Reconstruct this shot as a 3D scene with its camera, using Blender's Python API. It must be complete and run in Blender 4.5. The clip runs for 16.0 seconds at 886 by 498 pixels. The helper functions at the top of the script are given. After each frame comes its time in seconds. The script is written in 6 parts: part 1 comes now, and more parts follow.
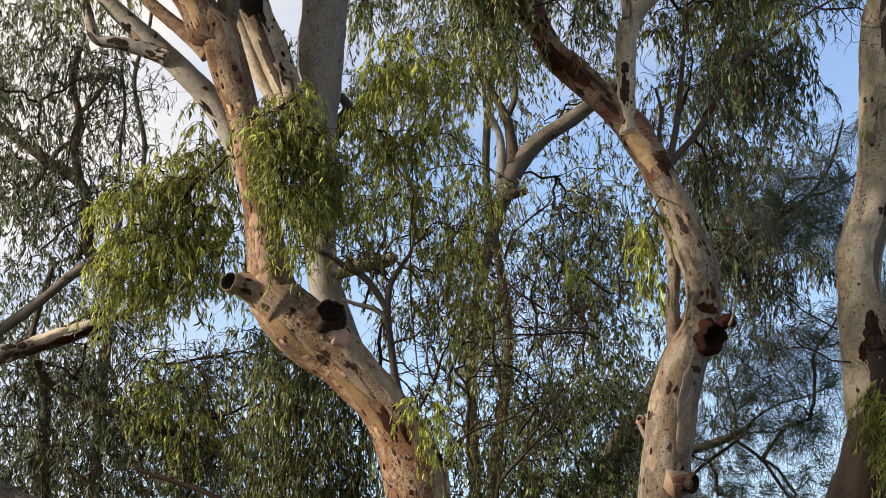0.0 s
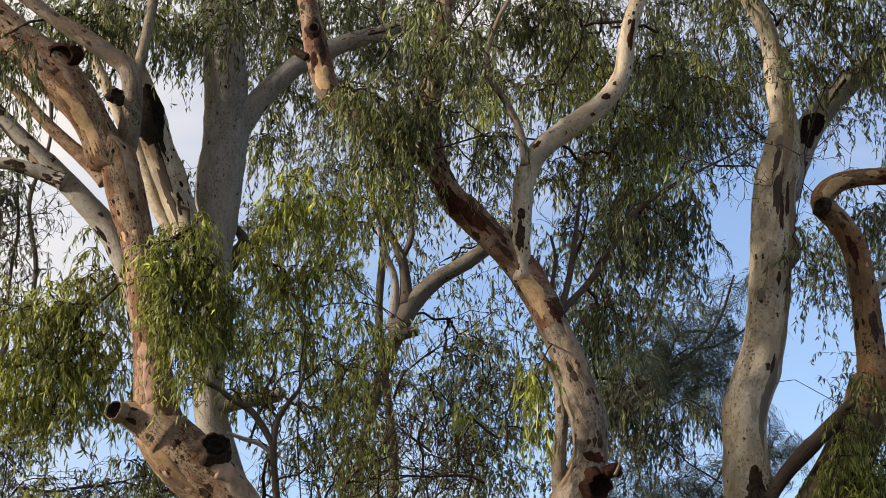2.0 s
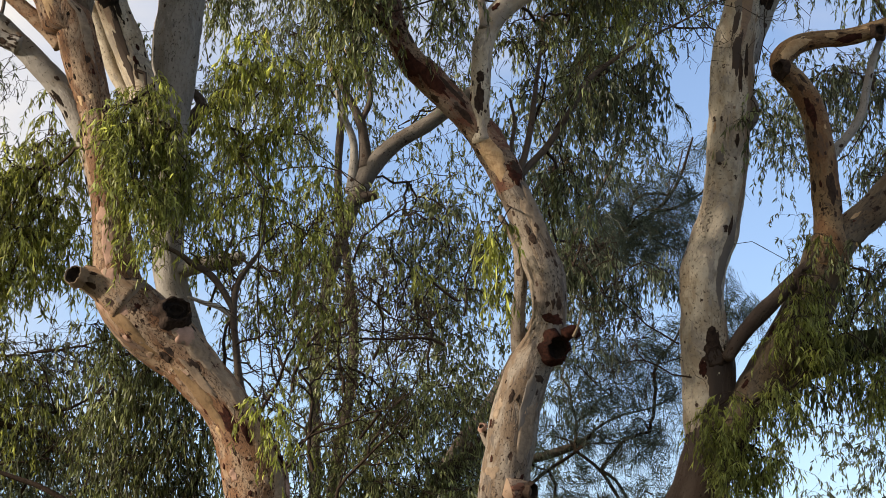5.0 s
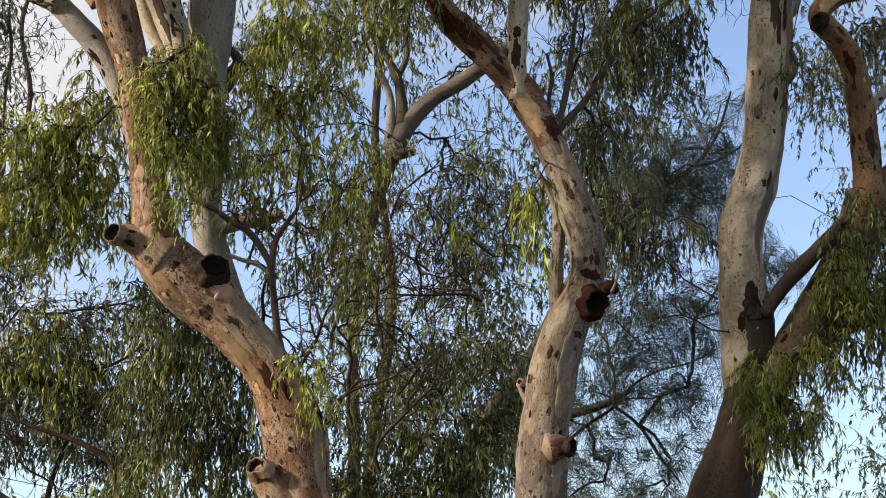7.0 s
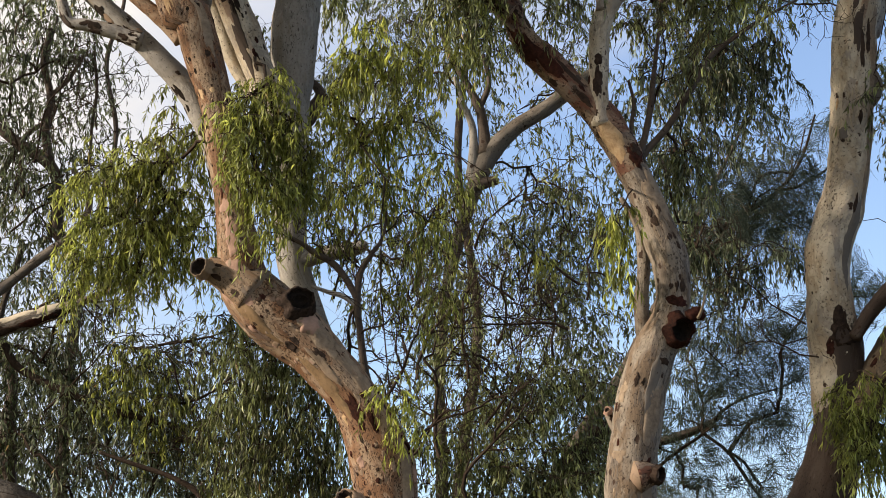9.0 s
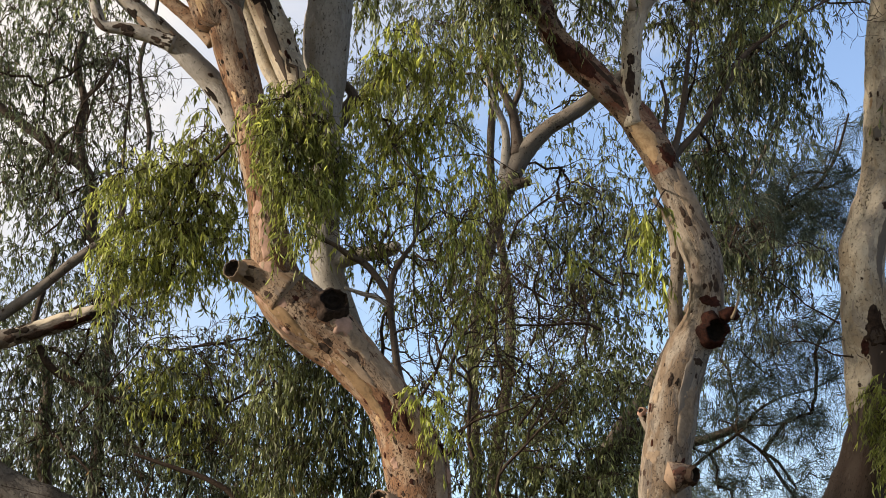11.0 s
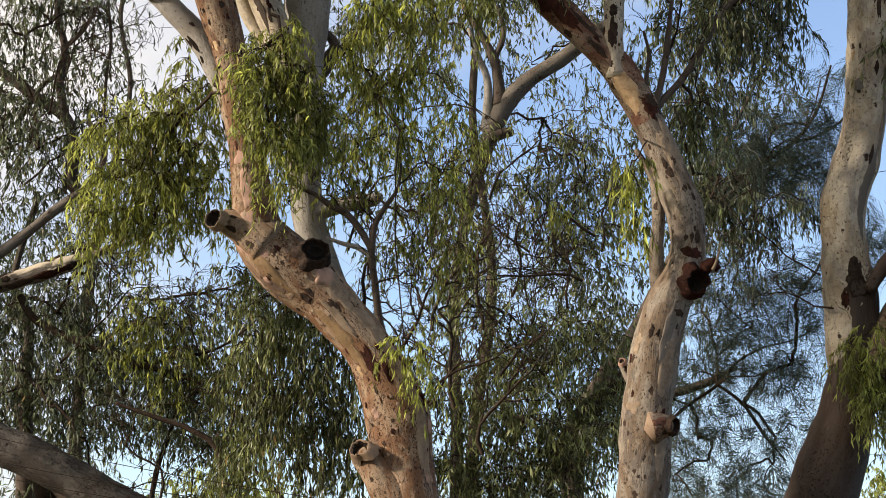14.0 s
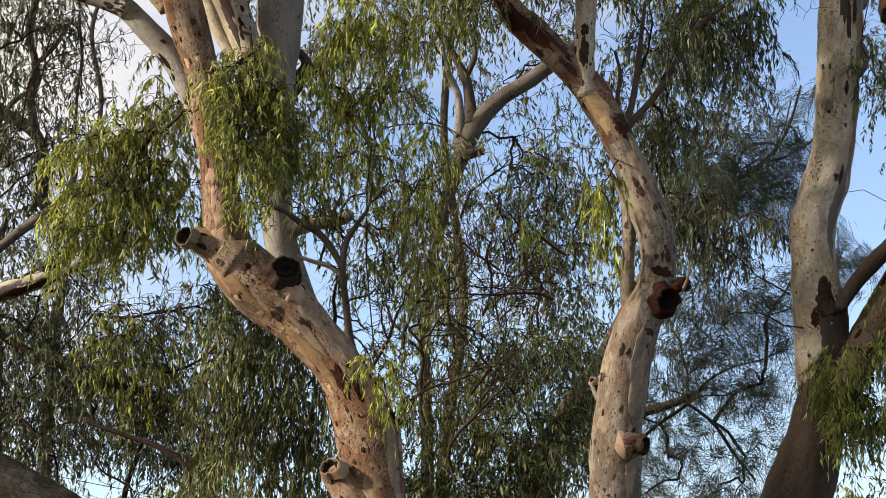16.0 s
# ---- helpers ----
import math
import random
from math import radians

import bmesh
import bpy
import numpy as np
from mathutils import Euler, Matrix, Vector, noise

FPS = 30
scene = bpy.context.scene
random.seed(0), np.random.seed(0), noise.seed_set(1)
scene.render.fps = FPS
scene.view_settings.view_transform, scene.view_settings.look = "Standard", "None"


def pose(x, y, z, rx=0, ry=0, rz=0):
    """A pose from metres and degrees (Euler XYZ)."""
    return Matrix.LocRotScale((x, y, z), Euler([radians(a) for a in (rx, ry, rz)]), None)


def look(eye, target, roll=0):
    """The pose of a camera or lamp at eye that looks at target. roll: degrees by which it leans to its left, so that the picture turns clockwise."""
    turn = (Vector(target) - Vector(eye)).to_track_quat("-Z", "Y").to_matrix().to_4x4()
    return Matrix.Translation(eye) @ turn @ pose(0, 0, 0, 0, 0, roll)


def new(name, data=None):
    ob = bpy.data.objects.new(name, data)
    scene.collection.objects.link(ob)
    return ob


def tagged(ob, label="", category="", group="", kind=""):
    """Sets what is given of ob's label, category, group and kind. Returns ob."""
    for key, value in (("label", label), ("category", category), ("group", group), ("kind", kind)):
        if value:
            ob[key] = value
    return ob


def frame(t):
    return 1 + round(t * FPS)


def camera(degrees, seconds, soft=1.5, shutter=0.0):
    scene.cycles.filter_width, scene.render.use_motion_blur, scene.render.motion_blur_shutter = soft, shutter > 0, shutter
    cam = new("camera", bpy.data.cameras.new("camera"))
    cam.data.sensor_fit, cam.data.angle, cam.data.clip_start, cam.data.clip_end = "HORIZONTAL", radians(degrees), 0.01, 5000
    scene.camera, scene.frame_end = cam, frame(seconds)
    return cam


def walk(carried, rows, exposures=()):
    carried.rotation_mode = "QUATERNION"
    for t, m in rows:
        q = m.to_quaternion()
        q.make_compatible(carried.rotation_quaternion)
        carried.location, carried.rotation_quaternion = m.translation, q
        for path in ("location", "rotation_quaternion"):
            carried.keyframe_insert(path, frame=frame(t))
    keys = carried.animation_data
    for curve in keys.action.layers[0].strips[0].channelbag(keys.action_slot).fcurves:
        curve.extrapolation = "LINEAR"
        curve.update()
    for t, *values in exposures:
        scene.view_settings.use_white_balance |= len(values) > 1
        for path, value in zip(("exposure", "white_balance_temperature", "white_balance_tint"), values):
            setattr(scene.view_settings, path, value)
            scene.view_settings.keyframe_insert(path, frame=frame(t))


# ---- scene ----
# ---- camera and its turn: a hand-held tele lens that pans from one place ----
cam = camera(26.0, 16.0, soft=0.7)
EYE = 1.6
TURNS = [
    (0, 101.000, -0.000, 0.000),
    (0.5, 101.784, -0.416, -0.334),
    (1, 103.086, -1.008, -1.141),
    (1.5, 104.280, -1.412, -2.342),
    (2, 105.220, -1.751, -3.698),
    (2.5, 105.994, -1.914, -4.936),
    (3, 106.222, -1.811, -5.682),
    (3.5, 105.431, -1.592, -5.669),
    (4, 103.923, -1.393, -5.260),
    (4.5, 102.418, -1.329, -4.942),
    (5, 101.171, -1.279, -4.840),
    (5.2, 100.749, -1.307, -4.820),
    (5.725, 99.956, -1.353, -4.704),
    (6.25, 99.679, -1.335, -4.432),
    (6.775, 99.745, -1.242, -3.961),
    (7.3, 99.984, -1.063, -3.252),
    (7.5, 100.086, -0.978, -2.931),
    (8, 100.283, -0.824, -2.087),
    (8.5, 100.444, -0.717, -1.416),
    (9, 100.671, -0.709, -1.031),
    (9.5, 100.811, -0.690, -0.681),
    (10, 100.820, -0.663, -0.398),
    (10.5, 100.760, -0.653, -0.181),
    (11, 100.691, -0.682, -0.027),
    (11.5, 100.675, -0.778, 0.066),
    (12, 100.705, -0.915, 0.129),
    (12.5, 100.746, -0.937, -0.041),
    (13, 100.539, -0.949, -0.287),
    (13.5, 99.944, -0.877, -0.493),
    (14, 99.219, -0.757, -0.596),
    (14.5, 98.798, -0.662, -0.673),
    (15, 98.917, -0.559, -0.847),
    (15.5, 99.365, -0.616, -1.153),
    (16, 99.782, -0.792, -1.479),
]
walk(cam, [(t, pose(0, 0, EYE, rx, ry, rz)) for t, rx, ry, rz in TURNS], [(0, 0.88, 7480, 12), (2, 0.80, 7480, 12), (5, 0.79, 7480, 12), (8, 0.84, 7480, 12), (11, 0.87, 7480, 12), (16, 0.88, 7480, 12)])

# ---- sky, clouds and the low sun from the left ----
SUN_FROM = Vector((-0.92, -0.20, 0.36)).normalized()
world = bpy.data.worlds.new("sky")
scene.world = world
world.use_nodes = True
wn, wl = world.node_tree.nodes, world.node_tree.links
wn.clear()
sky = wn.new("ShaderNodeTexSky")
sky.sky_type, sky.sun_disc = "NISHITA", False
sky.sun_elevation = math.asin(SUN_FROM.z)
sky.sun_rotation = math.atan2(SUN_FROM.x, SUN_FROM.y)
sky.air_density, sky.dust_density, sky.ozone_density = 1.0, 0.5, 3.0
wc = wn.new("ShaderNodeTexCoord")
wm = wn.new("ShaderNodeMapping")
wm.inputs["Scale"].default_value = (1.0, 1.0, 2.2)
wm.inputs["Location"].default_value = (0.35, 0.1, 0.0)
cloud = wn.new("ShaderNodeTexNoise")
cloud.inputs["Scale"].default_value, cloud.inputs["Detail"].default_value = 2.6, 6.0
cloud.inputs["Roughness"].default_value = 0.55
ramp = wn.new("ShaderNodeValToRGB")
ramp.color_ramp.elements[0].position, ramp.color_ramp.elements[1].position = 0.38, 0.69
white = wn.new("ShaderNodeMix")
white.data_type = "RGBA"
white.inputs["B"].default_value = (3.5, 3.62, 3.85, 1)
back = wn.new("ShaderNodeBackground")
back.inputs["Strength"].default_value = 0.146
wout = wn.new("ShaderNodeOutputWorld")
wl.new(wc.outputs["Generated"], wm.inputs["Vector"])
wl.new(wm.outputs["Vector"], cloud.inputs["Vector"])
side = wn.new("ShaderNodeSeparateXYZ")
drift = wn.new("ShaderNodeMath")
drift.operation = "MULTIPLY_ADD"
drift.inputs[1].default_value = -0.9
wl.new(wc.outputs["Generated"], side.inputs["Vector"])
wl.new(side.outputs["X"], drift.inputs[0])
wl.new(cloud.outputs["Fac"], drift.inputs[2])
haze = wn.new("ShaderNodeMath")
haze.operation = "MULTIPLY_ADD"
haze.inputs[1].default_value = 1.15
low = wn.new("ShaderNodeMath")
low.operation = "MULTIPLY_ADD"
low.inputs[1].default_value, low.inputs[2].default_value = 1.0, -0.28
wl.new(side.outputs["Z"], haze.inputs[0])
wl.new(drift.outputs["Value"], low.inputs[0])
wl.new(low.outputs["Value"], haze.inputs[2])
wl.new(haze.outputs["Value"], ramp.inputs["Fac"])
wl.new(ramp.outputs["Color"], white.inputs["Factor"])
lift = wn.new("ShaderNodeVectorMath")
lift.inputs[1].default_value = (0, 0, 0.07)
wl.new(wc.outputs["Generated"], lift.inputs[0])
wl.new(lift.outputs["Vector"], sky.inputs["Vector"])
clear = wn.new("ShaderNodeMix")
clear.data_type, clear.blend_type = "RGBA", "MULTIPLY"
clear.inputs["Factor"].default_value = 1.0
clear.inputs["B"].default_value = (1.02, 1.0, 1.08, 1)
wl.new(sky.outputs["Color"], clear.inputs["A"])
wl.new(clear.outputs["Result"], white.inputs["A"])
wl.new(white.outputs["Result"], back.inputs["Color"])
wl.new(back.outputs["Background"], wout.inputs["Surface"])

sun = new("sun", bpy.data.lights.new("sun", "SUN"))
sun.data.energy, sun.data.angle, sun.data.color = 4.8, radians(5.0), (1.0, 0.93, 0.84)
sun.matrix_world = look(SUN_FROM * 60, (0, 0, 0))


# ---- materials ----
def material(name):
    m = bpy.data.materials.new(name)
    m.use_nodes = True
    m.node_tree.nodes.clear()
    return m, m.node_tree.nodes, m.node_tree.links


def noise_node(n, l, vec, scale, detail=4.0, rough=0.55, distort=0.0):
    t = n.new("ShaderNodeTexNoise")
    t.inputs["Scale"].default_value, t.inputs["Detail"].default_value = scale, detail
    t.inputs["Roughness"].default_value, t.inputs["Distortion"].default_value = rough, distort
    l.new(vec, t.inputs["Vector"])
    return t.outputs["Fac"]


def step_node(n, l, fac, lo, hi):
    r = n.new("ShaderNodeMapRange")
    r.interpolation_type = "SMOOTHSTEP"
    r.inputs["From Min"].default_value, r.inputs["From Max"].default_value = lo, hi
    l.new(fac, r.inputs["Value"])
    return r.outputs["Result"]


def mix_node(n, l, fac, a, b, kind="MIX"):
    m = n.new("ShaderNodeMix")
    m.data_type, m.blend_type = "RGBA", kind
    for key, v in (("Factor", fac), ("A", a), ("B", b)):
        if isinstance(v, (tuple, list)):
            m.inputs[key].default_value = (*v, 1.0)
        elif isinstance(v, float):
            m.inputs[key].default_value = v
        else:
            l.new(v, m.inputs[key])
    return m.outputs["Result"]


def math_node(n, l, op, a, b):
    m = n.new("ShaderNodeMath")
    m.operation = op
    for i, v in enumerate((a, b)):
        if isinstance(v, float):
            m.inputs[i].default_value = v
        else:
            l.new(v, m.inputs[i])
    return m.outputs["Value"]


def bark(name, base, warm, grey, warm_at, grey_at, spots=0.5, grain=1.0, busy=1.0):
    """Smooth gum bark: soft long tan flanks, grey sheets with crisper edges, fine grain along the limb, small dark scars."""
    m, n, l = material(name)
    tc = n.new("ShaderNodeTexCoord")
    obj, uv = tc.outputs["Object"], tc.outputs["UV"]

    def stretched(v, k):
        mp = n.new("ShaderNodeMapping")
        mp.inputs["Scale"].default_value = (1.0, k, 1.0)
        l.new(v, mp.inputs["Vector"])
        return mp.outputs["Vector"]

    long, grainv, scarv = stretched(uv, 0.40), stretched(uv, 0.16), stretched(uv, 0.62)
    flank = noise_node(n, l, long, 5.5, 4.0, 0.60, 0.7)
    colour = mix_node(n, l, step_node(n, l, flank, warm_at - 0.09, warm_at + 0.07), base, warm)
    # pale patches where the old sheet has just come off
    fresh = noise_node(n, l, long, 9.0, 5.0, 0.62, 1.0)
    colour = mix_node(n, l, math_node(n, l, "MULTIPLY", step_node(n, l, fresh, 0.55, 0.62), 0.55), colour, [min(0.62, c * 1.22) for c in base])
    sheet = noise_node(n, l, long, 7.0, 6.0, 0.66, 0.9)
    colour = mix_node(n, l, math_node(n, l, "MULTIPLY", step_node(n, l, sheet, grey_at, grey_at + 0.07), 0.8), colour, grey)
    streak = noise_node(n, l, grainv, 48.0, 4.0, 0.6, 0.3)
    colour = mix_node(n, l, math_node(n, l, "MULTIPLY", step_node(n, l, streak, 0.52, 0.75), 0.52), colour, [c * 0.55 for c in warm])
    tone = noise_node(n, l, obj, 24.0, 5.0, 0.72)
    colour = mix_node(n, l, math_node(n, l, "MULTIPLY", step_node(n, l, tone, 0.45, 0.72), 0.40), colour, [c * 0.5 for c in grey])
    # rusty flecks, in drifts
    drift_of = noise_node(n, l, long, 4.0, 3.0, 0.5)
    fleck = noise_node(n, l, scarv, 60.0, 3.0, 0.60, 0.8)
    fleck = math_node(n, l, "ADD", fleck, math_node(n, l, "MULTIPLY", math_node(n, l, "SUBTRACT", drift_of, 0.5), 0.35))
    colour = mix_node(n, l, math_node(n, l, "MULTIPLY", step_node(n, l, fleck, 0.652 - 0.045 * busy, 0.695 - 0.045 * busy), 0.85), colour, [c * 0.22 for c in warm])
    # scars: sparse dark spots, a little longer than wide
    ragged = noise_node(n, l, obj, 40.0, 3.0, 0.6, 0.5)
    vor = n.new("ShaderNodeTexVoronoi")
    vor.inputs["Scale"].default_value = 15.0
    l.new(scarv, vor.inputs["Vector"])
    pick = n.new("ShaderNodeSeparateColor")
    l.new(vor.outputs["Color"], pick.inputs["Color"])
    size = math_node(n, l, "MULTIPLY", math_node(n, l, "SUBTRACT", pick.outputs["Red"], 1.0 - spots), 0.75)
    edge = math_node(n, l, "MULTIPLY", math_node(n, l, "SUBTRACT", ragged, 0.5), 0.7)
    d = math_node(n, l, "ADD", math_node(n, l, "SUBTRACT", vor.outputs["Distance"], size), edge)
    scar = math_node(n, l, "SUBTRACT", 1.0, step_node(n, l, d, -0.03, 0.04))
    colour = mix_node(n, l, scar, colour, (0.030, 0.017, 0.011))
    p = n.new("ShaderNodeBsdfPrincipled")
    l.new(colour, p.inputs["Base Color"])
    p.inputs["Roughness"].default_value = 0.75
    p.inputs["Specular IOR Level"].default_value = 0.15
    h = math_node(n, l, "ADD", math_node(n, l, "MULTIPLY", tone, 0.5), math_node(n, l, "MULTIPLY", streak, 0.5))
    h = math_node(n, l, "SUBTRACT", h, math_node(n, l, "MULTIPLY", scar, 0.7))
    h = math_node(n, l, "SUBTRACT", h, math_node(n, l, "MULTIPLY", step_node(n, l, fresh, 0.55, 0.60), 0.35))
    h = math_node(n, l, "ADD", h, math_node(n, l, "MULTIPLY", step_node(n, l, sheet, grey_at, grey_at + 0.03), 0.45))
    b = n.new("ShaderNodeBump")
    b.inputs["Strength"].default_value, b.inputs["Distance"].default_value = 0.45 * grain, 0.02
    l.new(h, b.inputs["Height"])
    l.new(b.outputs["Normal"], p.inputs["Normal"])
    out = n.new("ShaderNodeOutputMaterial")
    l.new(p.outputs["BSDF"], out.inputs["Surface"])
    return m


def foliage(name, dark, light, through_colour, gloss=0.40, thin=0.27):
    """Leaves: colour varies from leaf to leaf, its dark end adds crown shade, light passes through the blade."""
    m, n, l = material(name)
    geo = n.new("ShaderNodeNewGeometry")
    tc = n.new("ShaderNodeTexCoord")
    patch = noise_node(n, l, tc.outputs["Object"], 1.6, 3.0)
    rnd = geo.outputs["Random Per Island"]
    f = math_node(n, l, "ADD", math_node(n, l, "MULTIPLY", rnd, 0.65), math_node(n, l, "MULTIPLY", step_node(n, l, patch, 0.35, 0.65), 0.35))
    # the power makes most leaves dark, which deepens the crowns' shade by colour
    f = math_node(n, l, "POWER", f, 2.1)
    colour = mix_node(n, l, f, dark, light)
    dead = math_node(n, l, "GREATER_THAN", rnd, 0.988)
    colour = mix_node(n, l, dead, colour, (0.20, 0.12, 0.05))
    p = n.new("ShaderNodeBsdfPrincipled")
    l.new(colour, p.inputs["Base Color"])
    p.inputs["Roughness"].default_value = gloss
    p.inputs["Specular IOR Level"].default_value = 0.25
    tr = n.new("ShaderNodeBsdfTranslucent")
    l.new(mix_node(n, l, f, [c * 0.35 for c in through_colour], through_colour), tr.inputs["Color"])
    mx = n.new("ShaderNodeMixShader")
    mx.inputs["Fac"].default_value = thin
    l.new(p.outputs["BSDF"], mx.inputs[1])
    l.new(tr.outputs["BSDF"], mx.inputs[2])
    out = n.new("ShaderNodeOutputMaterial")
    l.new(mx.outputs["Shader"], out.inputs["Surface"])
    return m


def rough(name, a, b, scale, roughness=0.9, bump=0.6, size=0.02):
    m, n, l = material(name)
    tc = n.new("ShaderNodeTexCoord")
    f = noise_node(n, l, tc.outputs["Object"], scale, 8.0, 0.68, 0.4)
    big = noise_node(n, l, tc.outputs["Object"], scale * 0.13, 4.0, 0.6)
    k = math_node(n, l, "ADD", math_node(n, l, "MULTIPLY", step_node(n, l, f, 0.3, 0.7), 0.6), math_node(n, l, "MULTIPLY", step_node(n, l, big, 0.3, 0.7), 0.4))
    p = n.new("ShaderNodeBsdfPrincipled")
    l.new(mix_node(n, l, k, a, b), p.inputs["Base Color"])
    p.inputs["Roughness"].default_value = roughness
    p.inputs["Specular IOR Level"].default_value = 0.06
    bp = n.new("ShaderNodeBump")
    bp.inputs["Strength"].default_value, bp.inputs["Distance"].default_value = bump, size
    l.new(f, bp.inputs["Height"])
    l.new(bp.outputs["Normal"], p.inputs["Normal"])
    out = n.new("ShaderNodeOutputMaterial")
    l.new(p.outputs["BSDF"], out.inputs["Surface"])
    return m


BARK_TAN = bark("tan_gum_bark", (0.25, 0.18, 0.123), (0.15, 0.078, 0.042), (0.112, 0.083, 0.069), 0.48, 0.56, 0.30, 1.4, 2.0)
BARK_CREAM = bark("cream_gum_bark", (0.19, 0.161, 0.13), (0.117, 0.083, 0.056), (0.084, 0.07, 0.06), 0.50, 0.52, 0.45, 1.2, 1.3)
BARK_PALE = bark("pale_gum_bark", (0.391, 0.34, 0.263), (0.288, 0.23, 0.161), (0.23, 0.2, 0.167), 0.52, 0.52, 0.35, 0.9)
BARK_BLOTCH = bark("blotched_gum_bark", (0.218, 0.16, 0.112), (0.116, 0.051, 0.033), (0.129, 0.102, 0.082), 0.50, 0.54, 0.7, 1.3, 2.0)
BARK_GOLD = bark("golden_brown_gum_bark", (0.19, 0.126, 0.068), (0.136, 0.071, 0.034), (0.078, 0.054, 0.039), 0.50, 0.54, 0.5, 1.2, 1.6)
BARK_OLD = bark("olive_brown_gum_bark", (0.136, 0.105, 0.071), (0.102, 0.071, 0.044), (0.075, 0.061, 0.048), 0.50, 0.53, 0.4, 1.2, 1.4)
BARK_GREY = bark("grey_gum_bark", (0.245, 0.228, 0.204), (0.204, 0.177, 0.143), (0.177, 0.163, 0.146), 0.55, 0.52, 0.34, 0.9)
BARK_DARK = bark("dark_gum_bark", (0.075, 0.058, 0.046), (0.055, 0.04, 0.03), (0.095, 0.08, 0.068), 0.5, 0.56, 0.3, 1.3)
BARK_PINK = bark("pink_grey_gum_bark", (0.197, 0.146, 0.102), (0.163, 0.099, 0.058), (0.129, 0.105, 0.088), 0.52, 0.54, 0.66, 1.2, 1.6)
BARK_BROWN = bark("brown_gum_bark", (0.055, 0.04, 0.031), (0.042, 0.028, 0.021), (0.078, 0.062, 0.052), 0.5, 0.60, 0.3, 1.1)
BARK_ASH = bark("ash_gum_bark", (0.129, 0.112, 0.095), (0.102, 0.082, 0.065), (0.15, 0.136, 0.122), 0.52, 0.55, 0.3)
BARK_WEATHERED_SHADE = bark("weathered_shaded_bark", (0.092, 0.083, 0.073), (0.059, 0.048, 0.04), (0.046, 0.04, 0.036), 0.50, 0.53, 0.2, 2.6, 1.6)
TWIG = rough("twig_bark", (0.018, 0.012, 0.009), (0.055, 0.04, 0.03), 30.0)
CHAR = rough("charred_hollow", (0.006, 0.005, 0.004), (0.03, 0.022, 0.017), 22.0, 0.95, 1.0, 0.03)
RED_BARK = rough("red_brown_bark", (0.010, 0.005, 0.004), (0.060, 0.021, 0.014), 26.0, 0.85, 1.0, 0.02)
DARK_BARK = rough("dark_brown_bark", (0.014, 0.010, 0.008), (0.06, 0.04, 0.03), 26.0, 0.9, 1.0, 0.02)
PINK_BARK = rough("pink_grey_bark", (0.17, 0.105, 0.08), (0.36, 0.235, 0.18), 12.0, 0.8, 0.5, 0.012)
GREY_BARK = rough("grey_scar_bark", (0.12, 0.09, 0.065), (0.30, 0.23, 0.165), 18.0, 0.8, 0.9, 0.016)
WOOD = rough("bare_wood", (0.22, 0.135, 0.07), (0.46, 0.33, 0.20), 20.0, 0.8, 0.8, 0.015)
KNOT_BARK = rough("dark_red_knot_bark", (0.003, 0.002, 0.0018), (0.042, 0.015, 0.010), 40.0, 0.85, 1.0, 0.02)
KNOT_GREY = rough("dark_knot_bark", (0.006, 0.0045, 0.004), (0.062, 0.043, 0.034), 30.0, 0.85, 1.0, 0.02)
LEAF_YELLOW = foliage("yellow_green_leaves", (0.014, 0.018, 0.005), (0.42, 0.475, 0.145), (0.78, 0.85, 0.19), thin=0.45)
LEAF_LIME = foliage("lime_leaves", (0.022, 0.028, 0.006), (0.48, 0.54, 0.14), (0.88, 0.94, 0.21), thin=0.52)
# near-black dark ends put the inner shade of the crowns into the leaf colour
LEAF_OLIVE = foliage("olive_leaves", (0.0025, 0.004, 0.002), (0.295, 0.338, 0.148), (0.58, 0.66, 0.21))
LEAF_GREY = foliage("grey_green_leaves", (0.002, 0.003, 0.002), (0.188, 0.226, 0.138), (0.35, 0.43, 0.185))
NEEDLE = foliage("dark_needles", (0.012, 0.018, 0.014), (0.1, 0.135, 0.1), (0.15, 0.2, 0.13), 0.5)
# mossy bark, darkened so that the colour also holds the limb's shade
MOSS_SHADE = rough("mossy_shaded_bark", (0.014, 0.018, 0.008), (0.05, 0.055, 0.022), 18.0, 0.95, 1.0, 0.02)
SOIL = rough("dry_grass_and_soil", (0.05, 0.042, 0.022), (0.125, 0.105, 0.058), 3.0, 0.95, 1.0, 0.05)


# ---- builders ----
rng = np.random.default_rng(11)


def part(name, bm, mat, parent, label=""):
    """Link a bmesh as one mesh object under a thing or a part."""
    me = bpy.data.meshes.new(name)
    bm.to_mesh(me)
    bm.free()
    return link_mesh(name, me, mat, parent, label)


def link_mesh(name, me, mat, parent, label=""):
    if mat:
        me.materials.append(mat)
    me.polygons.foreach_set("use_smooth", np.ones(len(me.polygons), dtype=bool))
    ob = new(name, me)
    if parent:
        ob.parent = parent
        base = parent
        while base.parent:
            base = base.parent
        me.transform(Matrix.Translation(-base.location))
    return tagged(ob, label)


